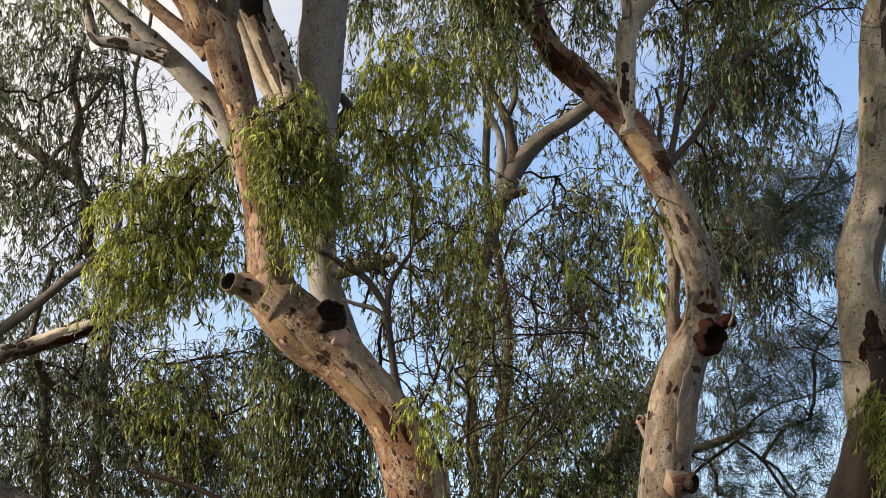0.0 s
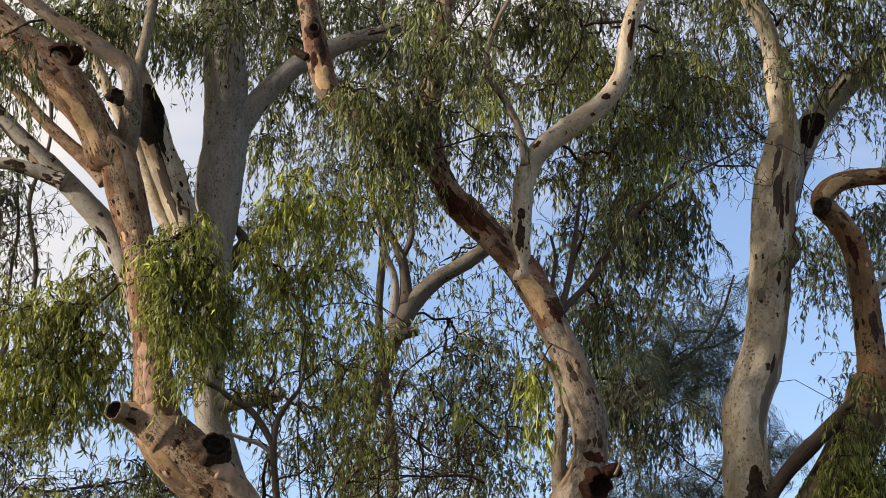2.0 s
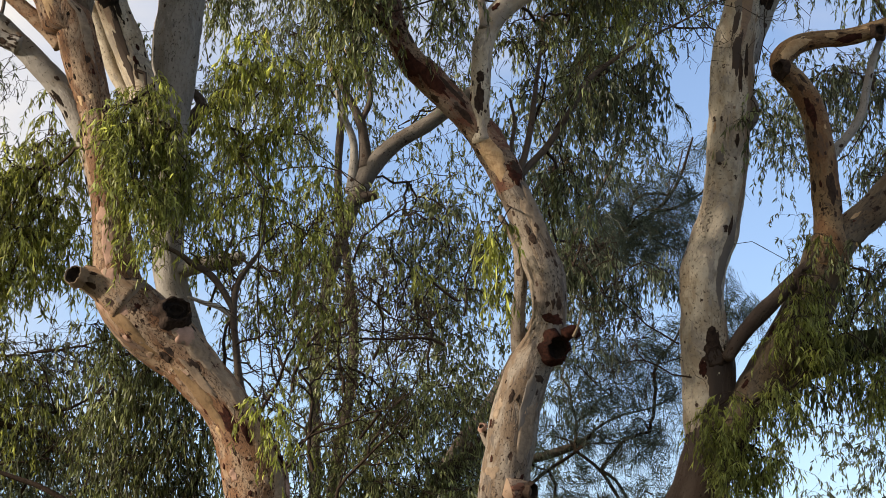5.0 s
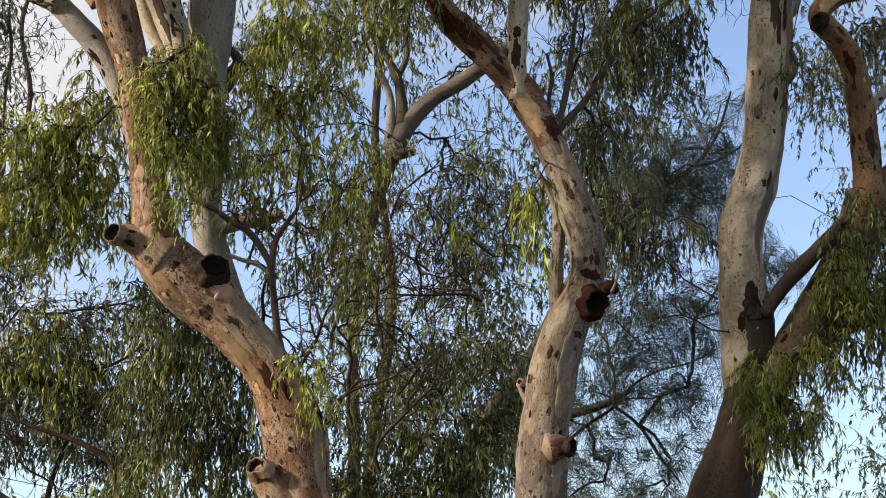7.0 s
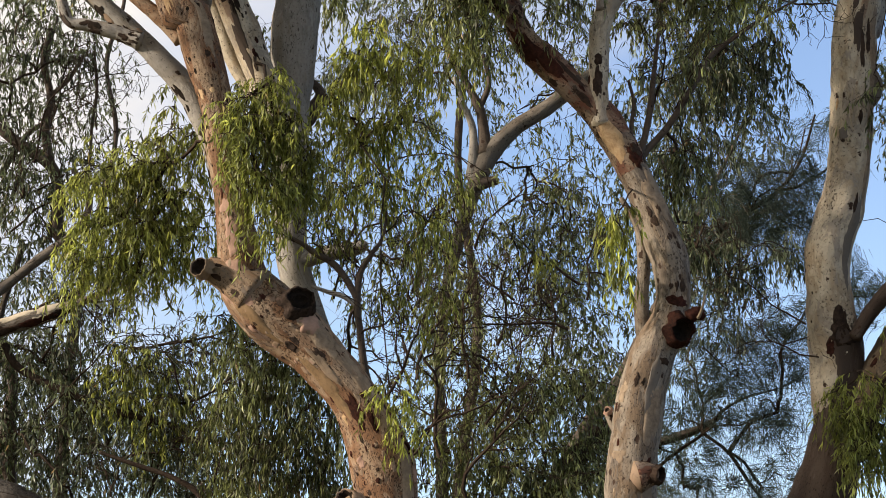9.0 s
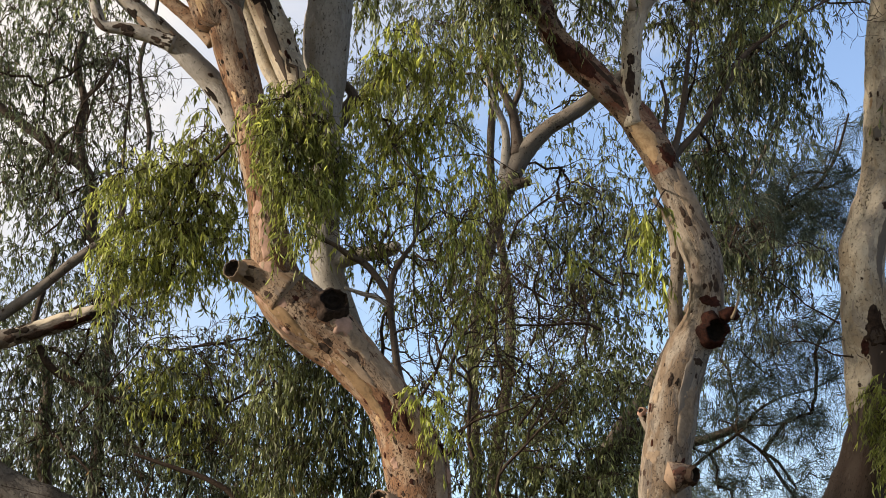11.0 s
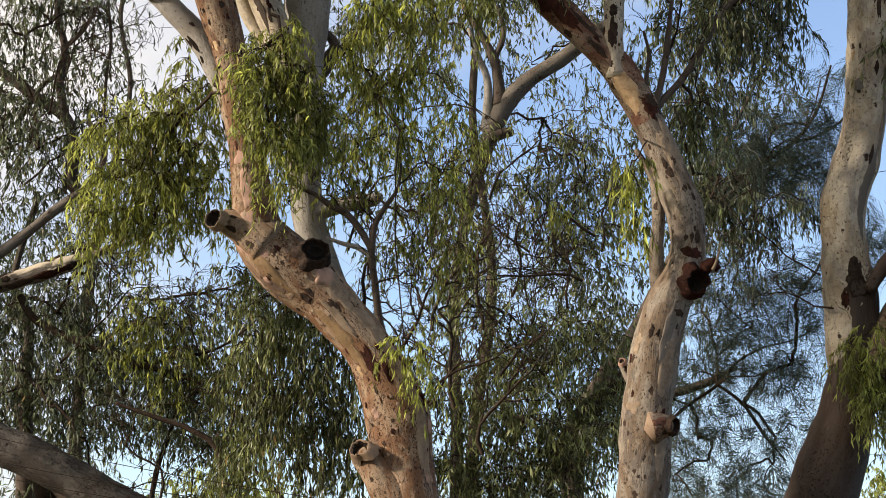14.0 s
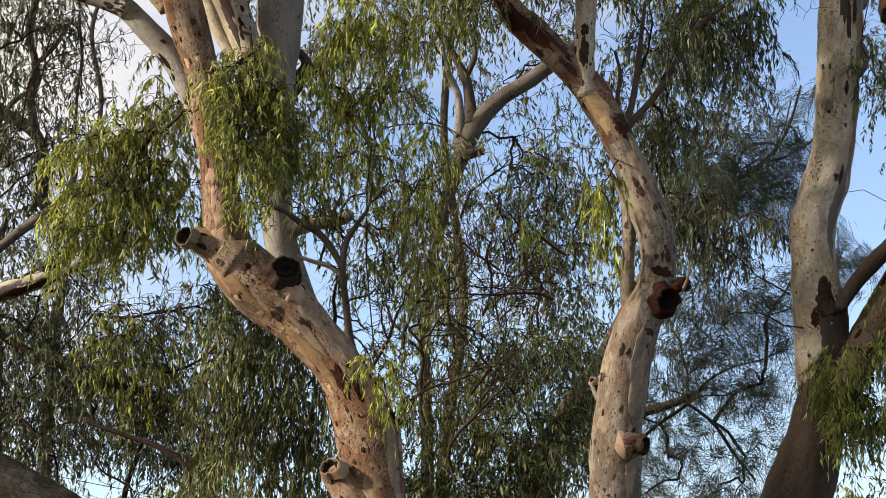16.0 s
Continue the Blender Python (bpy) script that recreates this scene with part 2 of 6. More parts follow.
def spline(pts, step):
    """Points (x, y, z, r) along a Catmull-Rom curve, about step apart."""
    p = np.array(pts, dtype=float)
    p = np.vstack([2 * p[0] - p[1], p, 2 * p[-1] - p[-2]])
    p[[0, -1], 3] = p[[1, -2], 3]
    out = []
    for i in range(1, len(p) - 2):
        a, b, c, d = p[i - 1], p[i], p[i + 1], p[i + 2]
        k = max(2, int(math.ceil(np.linalg.norm((c - b)[:3]) / step)))
        for s in np.arange(k) / k:
            out.append(0.5 * (2 * b + (c - a) * s + (2 * a - 5 * b + 4 * c - d) * s * s + (3 * b - a - 3 * c + d) * s ** 3))
    out.append(p[-2])
    out = np.array(out)
    out[:, 3] = np.maximum(out[:, 3], 0.002)
    return out


def rings(curve):
    """Two unit vectors across the curve at each of its points, without twist; the first looks to -y where it can."""
    tan = np.gradient(curve[:, :3], axis=0)
    tan /= np.linalg.norm(tan, axis=1)[:, None] + 1e-9
    ref = np.array((0.0, 1.0, 0.0))
    a = ref - tan * (tan @ ref)[:, None]
    for i in range(1, len(a)):
        if np.linalg.norm(a[i]) < 0.35:
            a[i] = a[i - 1] - tan[i] * (tan[i] @ a[i - 1])
    a /= np.linalg.norm(a, axis=1)[:, None] + 1e-9
    return a, np.cross(tan, a), tan


LUMPS = {}


def skin(p, r, rough_amount):
    """The radius at a place: swellings and small dents."""
    v = Vector(p)
    return r * (1 + rough_amount * (0.75 * noise.noise(v * 2.3) + 0.45 * noise.noise(v * 6.1) + 0.22 * noise.noise(v * 15.0)))


def limb(name, pts, mat, parent, label="", rough_amount=0.16, flare=0.0, rooted=False):
    """A tapered limb through (x, y, z, radius). Its seam lies on the far side."""
    if rooted and pts[0][2] > -0.2:
        x, y, z, r = pts[0]
        pts = [(x, y, -0.25, r * 1.35), (x, y, min(0.4, z * 0.5), r * 1.1)] + pts[0 if z > 0.8 else 1:]
    thick = max(q[3] for q in pts)
    sides = 22 if thick > 0.12 else 14 if thick > 0.05 else 9
    curve = spline(pts, max(0.02, thick * 0.30))
    if flare:
        k = np.arange(len(curve)) * max(0.02, thick * 0.30) / max(thick, 0.02)
        curve[:, 3] *= 1 + flare * np.exp(-k / 1.2)
    a, b, tan = rings(curve)
    bm = bmesh.new()
    uv = bm.loops.layers.uv.new("UVMap")
    length = np.concatenate([[0], np.cumsum(np.linalg.norm(np.diff(curve[:, :3], axis=0), axis=1))])
    rows = []
    for i, c in enumerate(curve):
        row = []
        for s in range(sides):
            ang = 2 * math.pi * s / sides
            d = a[i] * math.cos(ang) + b[i] * math.sin(ang)
            r = skin(c[:3] + d * c[3], c[3], rough_amount)
            row.append(bm.verts.new(c[:3] + d * r))
        rows.append(row)
    mean = float(np.mean(curve[:, 3]))
    for i in range(len(rows) - 1):
        for s in range(sides):
            e = (s + 1) % sides
            f = bm.faces.new((rows[i][s], rows[i][e], rows[i + 1][e], rows[i + 1][s]))
            for lp, (ss, ii) in zip(f.loops, ((s, i), (s + 1, i), (s + 1, i + 1), (s, i + 1))):
                lp[uv].uv = (2 * math.pi * ss / sides * mean, length[ii])
    for row, c, t, sgn in ((rows[0], curve[0], tan[0], -1), (rows[-1], curve[-1], tan[-1], 1)):
        tip = bm.verts.new(c[:3] + t * sgn * c[3] * 0.5)
        for s in range(sides):
            q = (row[s], row[(s + 1) % sides], tip)
            bm.faces.new(q if sgn > 0 else q[::-1])
    ob = part(name, bm, mat, parent, label)
    LUMPS[ob.name] = (curve, a, b, tan, length, rough_amount)
    return ob


def bark_patch(host, at, side, long, wide, mat, name="bark_patch", label="", proud=0.004, seed=0, sub=None):
    """A sheet of bark of uneven outline that follows the limb host; at: a place beside it, side: degrees round it from the near face."""
    curve, a, b, tan, length, ra = LUMPS[host.name]
    i0 = int(np.argmin(np.linalg.norm(curve[:, :3] - np.array(at), axis=1)))
    bm = bmesh.new()
    r0, n_ring, n_seg = curve[i0, 3], 5, 34
    base = math.pi + radians(side)

    def put(s, w, h):
        k = np.interp(length[i0] + s, length, np.arange(len(curve)))
        j = min(int(k), len(curve) - 2)
        fr = k - j
        c = curve[j] * (1 - fr) + curve[j + 1] * fr
        va, vb = a[j] * (1 - fr) + a[j + 1] * fr, b[j] * (1 - fr) + b[j + 1] * fr
        ang = base + w / c[3]
        d = va * math.cos(ang) + vb * math.sin(ang)
        r = skin(c[:3] + d * c[3], c[3], ra)
        return bm.verts.new(c[:3] + d * (r + h))

    mid = put(0, 0, proud)
    rows = []
    for g in range(1, n_ring + 1):
        row = []
        for s in range(n_seg):
            an = 2 * math.pi * s / n_seg
            ed = 1 + 0.5 * noise.noise(Vector((math.cos(an) * 1.4, math.sin(an) * 1.4, seed * 7.37))) + 0.28 * noise.noise(Vector((math.cos(an) * 3.6, math.sin(an) * 3.6, seed * 3.13))) + 0.14 * noise.noise(Vector((math.cos(an) * 9, math.sin(an) * 9, seed * 5.13)))
            q = g / n_ring
            h = proud * (1 - 0.15 * q) if g < n_ring else -0.004
            row.append(put(math.sin(an) * long / 2 * q * ed, math.cos(an) * wide / 2 * q * ed, h))
        rows.append(row)
    for s in range(n_seg):
        e = (s + 1) % n_seg
        bm.faces.new((mid, rows[0][s], rows[0][e]))
        for g in range(n_ring - 1):
            bm.faces.new((rows[g][s], rows[g + 1][s], rows[g + 1][e], rows[g][e]))
    bmesh.ops.recalc_face_normals(bm, faces=bm.faces)
    return part(name, bm, mat, sub or host, label)


def flakes(host, low, high, count, mats, seed, big=1.0):
    """Small torn flakes and scars of several barks, strewn over the near face of a limb between two heights."""
    pick = random.Random(seed)
    curve = LUMPS[host.name][0]
    spots = [c for c in curve if low < c[2] < high]
    for k in range(count):
        c = pick.choice(spots)
        size = big * pick.choice((0.5, 0.6, 0.7, 0.9, 1.3))
        bark_patch(host, c[:3], pick.uniform(-78, 78), 0.046 * size * pick.uniform(0.6, 1.7), 0.026 * size * pick.uniform(0.6, 1.4), pick.choice(mats), seed=seed * 100 + k, proud=0.003)


def knot(name, at, way, radius, parent, rim_mat, hole_mat, squash=1.0, depth=0.32, label="", rim=0.34, seed=0.0, ring=False):
    """A branch scar: a swollen rim round a dark hollow that looks along way."""
    w = Vector(way).normalized()
    m = Matrix.Translation(at) @ w.to_track_quat("Z", "Y").to_matrix().to_4x4()
    bm = bmesh.new()
    n = 30
    prof = [(1.75, -0.75), (1.5, -0.42), (1.3, -0.12), (1.14, 0.08), (1.0, 0.17), (0.92, 0.14), (0.86, 0.0), (0.82, -0.2)]
    prof = [(1 + (x - 1) * rim / 0.34, z) for x, z in prof]
    rows = []
    for x, z in prof:
        row = []
        for s in range(n):
            an = 2 * math.pi * s / n
            q = Vector((math.cos(an) * 1.5, math.sin(an) * 1.5, seed))
            w = min(1.0, max(0.15, (x - 0.7) * 1.6))
            k = 1 + w * 0.36 * noise.noise(q) + 0.12 * noise.noise(q * 2.7) + 0.05 * noise.noise(q * 7.0)
            lift = w * 0.50 * noise.noise(q * 2.1 + Vector((0, 0, 5 + x))) + w * 0.10 * noise.noise(q * 6.0 + Vector((0, 0, x * 3)))
            row.append(bm.verts.new((math.cos(an) * x * k * radius, math.sin(an) * x * k * radius * squash, (z + lift) * radius)))
        rows.append(row)
    for r0, r1 in zip(rows, rows[1:]):
        for s in range(n):
            bm.faces.new((r0[s], r0[(s + 1) % n], r1[(s + 1) % n], r1[s]))
    bm.transform(m)
    bmesh.ops.recalc_face_normals(bm, faces=bm.faces)
    ob = part(name, bm, rim_mat, parent, label)
    bm = bmesh.new()
    rows = []
    for x, z in ((0.98, 0.04), (0.90, -0.10), (0.76, -0.9 * depth), (0.64, (-0.8 if ring else -1.0) * depth), (0.56, (-0.25 if ring else -1.1) * depth), (0.47, (-0.25 if ring else -1.2) * depth), (0.38, -1.3 * depth), (0.0, -1.5 * depth)):
        rows.append([bm.verts.new((math.cos(2 * math.pi * s / n) * x * radius * (1 + 0.2 * noise.noise(Vector((s * 0.5, x * 4, seed)))), math.sin(2 * math.pi * s / n) * x * radius * squash, z * radius)) for s in range(n)])
    for r0, r1 in zip(rows, rows[1:]):
        for s in range(n):
            bm.faces.new((r0[s], r0[(s + 1) % n], r1[(s + 1) % n], r1[s]))
    bm.transform(m)
    part("hollow", bm, hole_mat, ob, "dark rotted hollow")
    return ob


def mesh_from(name, verts, quads, tris=None):
    """A mesh from arrays: verts (n, 3), quads (m, 4) and tris (k, 3)."""
    me = bpy.data.meshes.new(name)
    tris = np.zeros((0, 3), int) if tris is None else tris
    me.vertices.add(len(verts))
    me.vertices.foreach_set("co", np.asarray(verts, dtype=np.float32).ravel())
    loops = np.concatenate([quads.ravel(), tris.ravel()]).astype(np.int32)
    me.loops.add(len(loops))
    me.loops.foreach_set("vertex_index", loops)
    me.polygons.add(len(quads) + len(tris))
    start = np.concatenate([np.arange(len(quads)) * 4, len(quads) * 4 + np.arange(len(tris)) * 3]).astype(np.int32)
    me.polygons.foreach_set("loop_start", start)
    me.update(calc_edges=True)
    me.validate()
    return me


def tube_arrays(paths, radii, sides=4):
    """Thin tubes along paths (n, k, 3) with radii (n, k)."""
    n, k, _ = paths.shape
    tan = np.gradient(paths, axis=1)
    tan /= np.linalg.norm(tan, axis=2, keepdims=True) + 1e-9
    ref = np.where(np.abs(tan[..., 1:2]) > 0.9, np.array((1.0, 0, 0)), np.array((0, 1.0, 0)))
    a = np.cross(tan, ref)
    a /= np.linalg.norm(a, axis=2, keepdims=True) + 1e-9
    b = np.cross(tan, a)
    ang = np.arange(sides) * 2 * math.pi / sides
    v = paths[:, :, None] + radii[:, :, None, None] * (a[:, :, None] * np.cos(ang)[None, None, :, None] + b[:, :, None] * np.sin(ang)[None, None, :, None])
    idx = np.arange(n * k * sides).reshape(n, k, sides)
    nxt = np.roll(idx, -1, axis=2)
    quads = np.stack([idx[:, :-1], nxt[:, :-1], nxt[:, 1:], idx[:, 1:]], axis=-1).reshape(-1, 4)
    return v.reshape(-1, 3), quads


def unit(v):
    return v / (np.linalg.norm(v, axis=-1, keepdims=True) + 1e-9)


def leaf_arrays(base, way, size, width, fine):
    """Lance-shaped leaves, folded along the midrib and curved a little: base, way (n, 3); size, width (n). fine: six corners a leaf instead of four."""
    n = len(base)
    side = unit(np.cross(way, unit(rng.normal(size=(n, 3)))))
    up = np.cross(side, way)
    bend = rng.uniform(-0.16, 0.16, n)[:, None] * size[:, None]
    sway = rng.uniform(-0.10, 0.10, n)[:, None] * size[:, None]
    s, w = size[:, None], width[:, None]
    tip = base + way * s - up * bend * 0.4 - side * sway
    fold = up * w * 0.22
    if not fine:
        mid = base + way * s * 0.42 + up * bend * 0.6 + side * sway
        v = np.stack([base, mid - side * w * 0.56 + fold, tip, mid + side * w * 0.56 + fold], axis=1).reshape(-1, 3)
        i = np.arange(n)[:, None] * 4
        return v, np.zeros((0, 4), int), np.concatenate([i + [[0, 2, 1]], i + [[0, 3, 2]]])
    m1 = base + way * s * 0.30 + up * bend * 0.6 + side * sway
    m2 = base + way * s * 0.66 + up * bend * 0.7 + side * sway
    v = np.stack([base, m1 - side * w * 0.5 + fold, m1 + side * w * 0.5 + fold, m2 - side * w * 0.38 + fold, m2 + side * w * 0.38 + fold, tip], axis=1).reshape(-1, 3)
    i = np.arange(n)[:, None] * 6
    return v, i + [[1, 2, 4, 3]], np.concatenate([i + [[0, 2, 1]], i + [[3, 4, 5]]])


def boughs(centres, anchors, stick):
    """A branching network from the anchors to every centre: each joins the nearest bough that is already there, and boughs thicken by what they carry."""
    pts = np.concatenate([np.array(anchors, dtype=float)[:, :3], centres])
    m, n = len(anchors), len(centres)
    up, cost = np.full(m + n, -1), np.zeros(m + n)
    best, to = np.full(n, 1e9), np.zeros(n, int)
    done, order = np.zeros(n, bool), []

    def offer(k):
        d = np.linalg.norm(centres - pts[k], axis=1)
        d = d * (1 + 0.25 * np.maximum(0, pts[k, 2] - centres[:, 2])) + 0.25 * cost[k]
        b = d < best
        best[b], to[b] = d[b], k

    for k in range(m):
        offer(k)
    for _ in range(n):
        c = int(np.argmin(np.where(done, 1e9, best)))
        done[c] = True
        up[m + c], cost[m + c] = to[c], cost[to[c]] + np.linalg.norm(pts[m + c] - pts[to[c]])
        order.append(m + c)
        offer(m + c)
    load = np.ones(m + n)
    for k in reversed(order):
        load[up[k]] += load[k]
    a, b = pts[up[m:]], pts[m:]
    steps = 5
    t = np.linspace(0, 1, steps)[None, :, None]
    gap = np.linalg.norm(b - a, axis=1)[:, None, None]
    wob = rng.normal(size=(n, steps, 3)) * gap * 0.05
    wob[:, [0, -1]] = 0
    sag = np.array((0, 0, 1.0)) * gap * 0.10 * np.sin(t * math.pi)
    paths = a[:, None] + (b - a)[:, None] * t + sag + wob
    thick = stick * 0.42 * (load[m:] ** 0.42)[:, None] * np.linspace(1.12, 0.9, steps)[None]
    return tube_arrays(paths, np.minimum(thick, 2 * stick), 3)


def crown(tree, lobes, mat, openings=(), sprays=5, leaves=14, leaf=0.12, wide=0.0185, spread=0.18, hang=0.38, label="", anchor=None, name="crown", stick=0.008, fine=False, loose=0.33):
    """Hanging gum foliage. lobes: (x, y, z, rx, ry, rz, cover); each holds clumps of drooping sprays of long leaves, as many as
    give it cover times its face in leaf. openings: (x, z, rx, rz) that the crown leaves free."""
    bunch = sprays * leaves * leaf * wide * 0.28
    centres = []
    for x, y, z, rx, ry, rz, cover in lobes:
        n = max(2, int(round(cover * math.pi * rx * rz / bunch)))
        q = unit(rng.normal(size=(n, 3))) * (rng.uniform(0, 1, (n, 1)) ** 0.40)
        centres.append(q * (rx, ry, rz) + (x, y, z + 0.3 * hang))
    centres = np.concatenate(centres)

    def free(p):
        ok = np.ones(len(p), bool)
        for x, z, rx, rz in openings:
            ok &= ((p[:, 0] - x) / rx) ** 2 + ((p[:, 2] - z) / rz) ** 2 > 1
        return ok

    centres = centres[free(centres)]
    tv, tq = boughs(centres, anchor, stick)
    # drooping twigs, from the end of each bough outwards and down
    n = len(centres) * sprays
    root = np.repeat(centres, sprays, axis=0)
    out = unit(rng.normal(size=(n, 3)) * (1, 1, 0.5) + (0, 0, 0.15))
    aside = rng.uniform(0.35, 1.25, n)[:, None, None] * spread * 1.5
    fall = rng.uniform(0.5, 1.2, n)[:, None, None] * hang
    u = np.linspace(0, 1, 6)[None, :, None]
    tw = root[:, None] + out[:, None] * aside * (1 - (1 - u) ** 2) + np.array((0, 0, -1.0)) * fall * (0.1 * u + 0.9 * u ** 2.2)
    tw[:, 1:] += rng.normal(size=(n, 5, 3)) * 0.010
    keep = free(tw[:, 3])
    tw, n = tw[keep], int(keep.sum())
    v2, q2 = tube_arrays(tw[:, [0, 1, 3, 5]], np.linspace(0.0032, 0.0010, 4)[None].repeat(n, 0), 3)
    twigs = link_mesh("brushwood", mesh_from("brushwood", np.concatenate([tv, v2]), np.concatenate([tq, q2 + len(tv)])), TWIG, tree, "thin dark branching twigs")
    tagged(twigs, kind="stuff")
    # leaves
    f = rng.uniform(0.15, 1.0, (n, leaves))
    j = np.minimum((f * 5).astype(int), 4)
    fr = (f * 5 - j)[..., None]
    rows = np.arange(n)[:, None]
    at = tw[rows, j] * (1 - fr) + tw[rows, j + 1] * fr
    along = unit(tw[rows, j + 1] - tw[rows, j])
    way = unit(along * 0.40 + np.array((0, 0, -1.0)) + rng.normal(size=(n, leaves, 3)) * loose)
    size = leaf * rng.uniform(0.6, 1.15, (n, leaves))
    width = wide * rng.uniform(0.7, 1.2, (n, leaves))
    v, q, t = leaf_arrays(at.reshape(-1, 3), way.reshape(-1, 3), size.ravel(), width.ravel(), fine)
    ob = link_mesh(name, mesh_from(name, v, q, t), mat, tree, label)
    return tagged(ob, kind="stuff")


def thicket(tree, starts, label="bare dark branching twigs"):
    """Bare branching brushwood. starts: (x, y, z, dx, dz, length, radius)."""
    paths, rads = [], []

    def grow(p, d, ln, r, level):
        q = [p]
        for i in range(6):
            d = unit(d + rng.normal(size=3) * (0.30, 0.30, 0.30) + (0, 0, 0.03))
            q.append(q[-1] + d * ln / 6)
        paths.append(np.array(q))
        rads.append(np.linspace(r, r * 0.55, 7))
        if level:
            for i in rng.choice((2, 3, 4, 5, 6), 4, replace=False):
                turn = unit(rng.normal(size=3)) * 0.85
                grow(q[i], unit(d + turn), ln * rng.uniform(0.45, 0.75), max(0.0028, r * rng.uniform(0.4, 0.6)), level - 1)

    for x, y, z, dx, dz, ln, r in starts:
        grow(np.array((x, y, z)), unit(np.array((dx, rng.uniform(-0.3, 0.3), dz))), ln, r, 3)
    v, q = tube_arrays(np.array(paths), np.array(rads), 4)
    return tagged(link_mesh("brushwood", mesh_from("brushwood", v, q), TWIG, tree, label), kind="stuff")


def needles(tree, lobes, mat, openings=(), tufts=24, strands=16, long=0.34, label="", anchor=None):
    """She-oak foliage: tufts of long thin drooping strands on fine twigs."""
    cs = []
    for x, y, z, rx, ry, rz, n in lobes:
        q = unit(rng.normal(size=(int(n), 3))) * (rng.uniform(0, 1, (int(n), 1)) ** 0.42)
        cs.append(q * (rx, ry, rz) + (x, y, z))
    cs = np.concatenate(cs)
    ok = np.ones(len(cs), bool)
    for x, z, rx, rz in openings:
        ok &= ((cs[:, 0] - x) / rx) ** 2 + ((cs[:, 2] - z) / rz) ** 2 > 1
    cs = cs[ok]
    tv, tq = boughs(cs, anchor, 0.022)
    tagged(link_mesh("brushwood", mesh_from("brushwood", tv, tq), TWIG, tree, "thin dark twigs"), kind="stuff")
    n = len(cs) * tufts
    o = np.repeat(cs, tufts, axis=0) + rng.normal(size=(n, 3)) * (0.30, 0.30, 0.22)
    lean = unit(rng.normal(size=(n, 3)) * (1, 1, 0.6) + (0.2, 0, 0.0))
    m = n * strands
    b = np.repeat(o, strands, axis=0) + rng.normal(size=(m, 3)) * 0.03
    w = unit(np.repeat(lean, strands, axis=0) + rng.normal(size=(m, 3)) * 0.38)
    ln = long * rng.uniform(0.6, 1.2, m)[:, None]
    side = unit(np.cross(w, rng.normal(size=(m, 3)))) * 0.0028
    droop = np.array((0, 0, -1.0)) * ln
    p1, p2 = b + w * ln * 0.5 + droop * 0.08, b + w * ln * 0.82 + droop * 0.5
    v = np.stack([b - side, b + side, p1 - side, p1 + side, p2], axis=1).reshape(-1, 3)
    i = np.arange(m)[:, None] * 5
    ob = link_mesh("crown", mesh_from("crown", v, i + [[0, 1, 3, 2]], i + [[2, 3, 4]]), mat, tree, label)
    return tagged(ob, kind="stuff")


def tree(name, base, label, group="gum trees"):
    e = new(name)
    e.location = base
    bpy.context.view_layer.update()
    return tagged(e, label, "tree", group)


# ---- ground ----
bm = bmesh.new()
cells = [-1500, -600, -250, -120, -60, -40, -30, -24, -18, -14, -10, -7, -4, -2, 0, 2, 4, 7, 10, 14, 18, 22, 26, 30, 36, 45, 60, 120, 250, 600, 1500]
grid = [[bm.verts.new((x, y, 0.10 * noise.noise(Vector((x * 0.2, y * 0.2, 3))) * min(1.0, math.hypot(x, y) / 8) if math.hypot(x, y) < 60 else 0)) for x in cells] for y in cells]
for j in range(len(cells) - 1):
    for i in range(len(cells) - 1):
        bm.faces.new((grid[j][i], grid[j][i + 1], grid[j + 1][i + 1], grid[j + 1][i]))
tagged(part("ground", bm, SOIL, None), "dry grass and bare soil under gum trees", "ground", kind="structure")


# ---- the spotted tan gum with the cut limbs ----
gum = tree("gum_tree", (0.2, 15.0, 0.0), "large river gum, tan mottled bark, cut limb stubs")
A_MAIN = [(0.223, 15, -0.234, 0.42), (0.103, 15, 0.814, 0.331), (-0.038, 15, 1.626, 0.247), (-0.091, 15, 1.963, 0.23), (-0.149, 15, 2.32, 0.234), (-0.188, 15, 2.583, 0.239), (-0.254, 15, 2.847, 0.23), (-0.415, 15, 3.2, 0.196), (-0.641, 15, 3.465, 0.196), (-0.869, 15, 3.687, 0.215), (-1.118, 15, 3.887, 0.243), (-1.325, 15, 4.11, 0.208), (-1.381, 15, 4.36, 0.168), (-1.445, 15, 4.725, 0.141), (-1.534, 15, 5.185, 0.133), (-1.598, 15, 5.577, 0.133), (-1.716, 15, 5.953, 0.15), (-1.871, 15, 6.428, 0.163), (-1.875, 15, 6.241, 0.159), (-2.051, 15, 6.622, 0.168), (-2.352, 15, 6.992, 0.181), (-2.697, 15, 7.285, 0.168), (-3.071, 15, 7.619, 0.146), (-3.523, 15, 8.004, 0.124)]
trunk = limb("trunk", A_MAIN, BARK_TAN, gum, "tan, cream and grey mottled smooth bark with dark scars", rooted=True)
limb("branch", [(-1.813, 15.2, 6.263, 0.067), (-1.776, 15.1, 6.476, 0.089), (-1.746, 14.98, 6.73, 0.093), (-1.746, 14.9, 6.921, 0.083), (-1.809, 14.9, 7.078, 0.079), (-1.955, 14.9, 7.186, 0.075), (-2.163, 14.9, 7.32, 0.07), (-2.38, 14.9, 7.444, 0.061), (-2.721, 14.9, 7.668, 0.053)], BARK_CREAM, gum, flare=0.3)
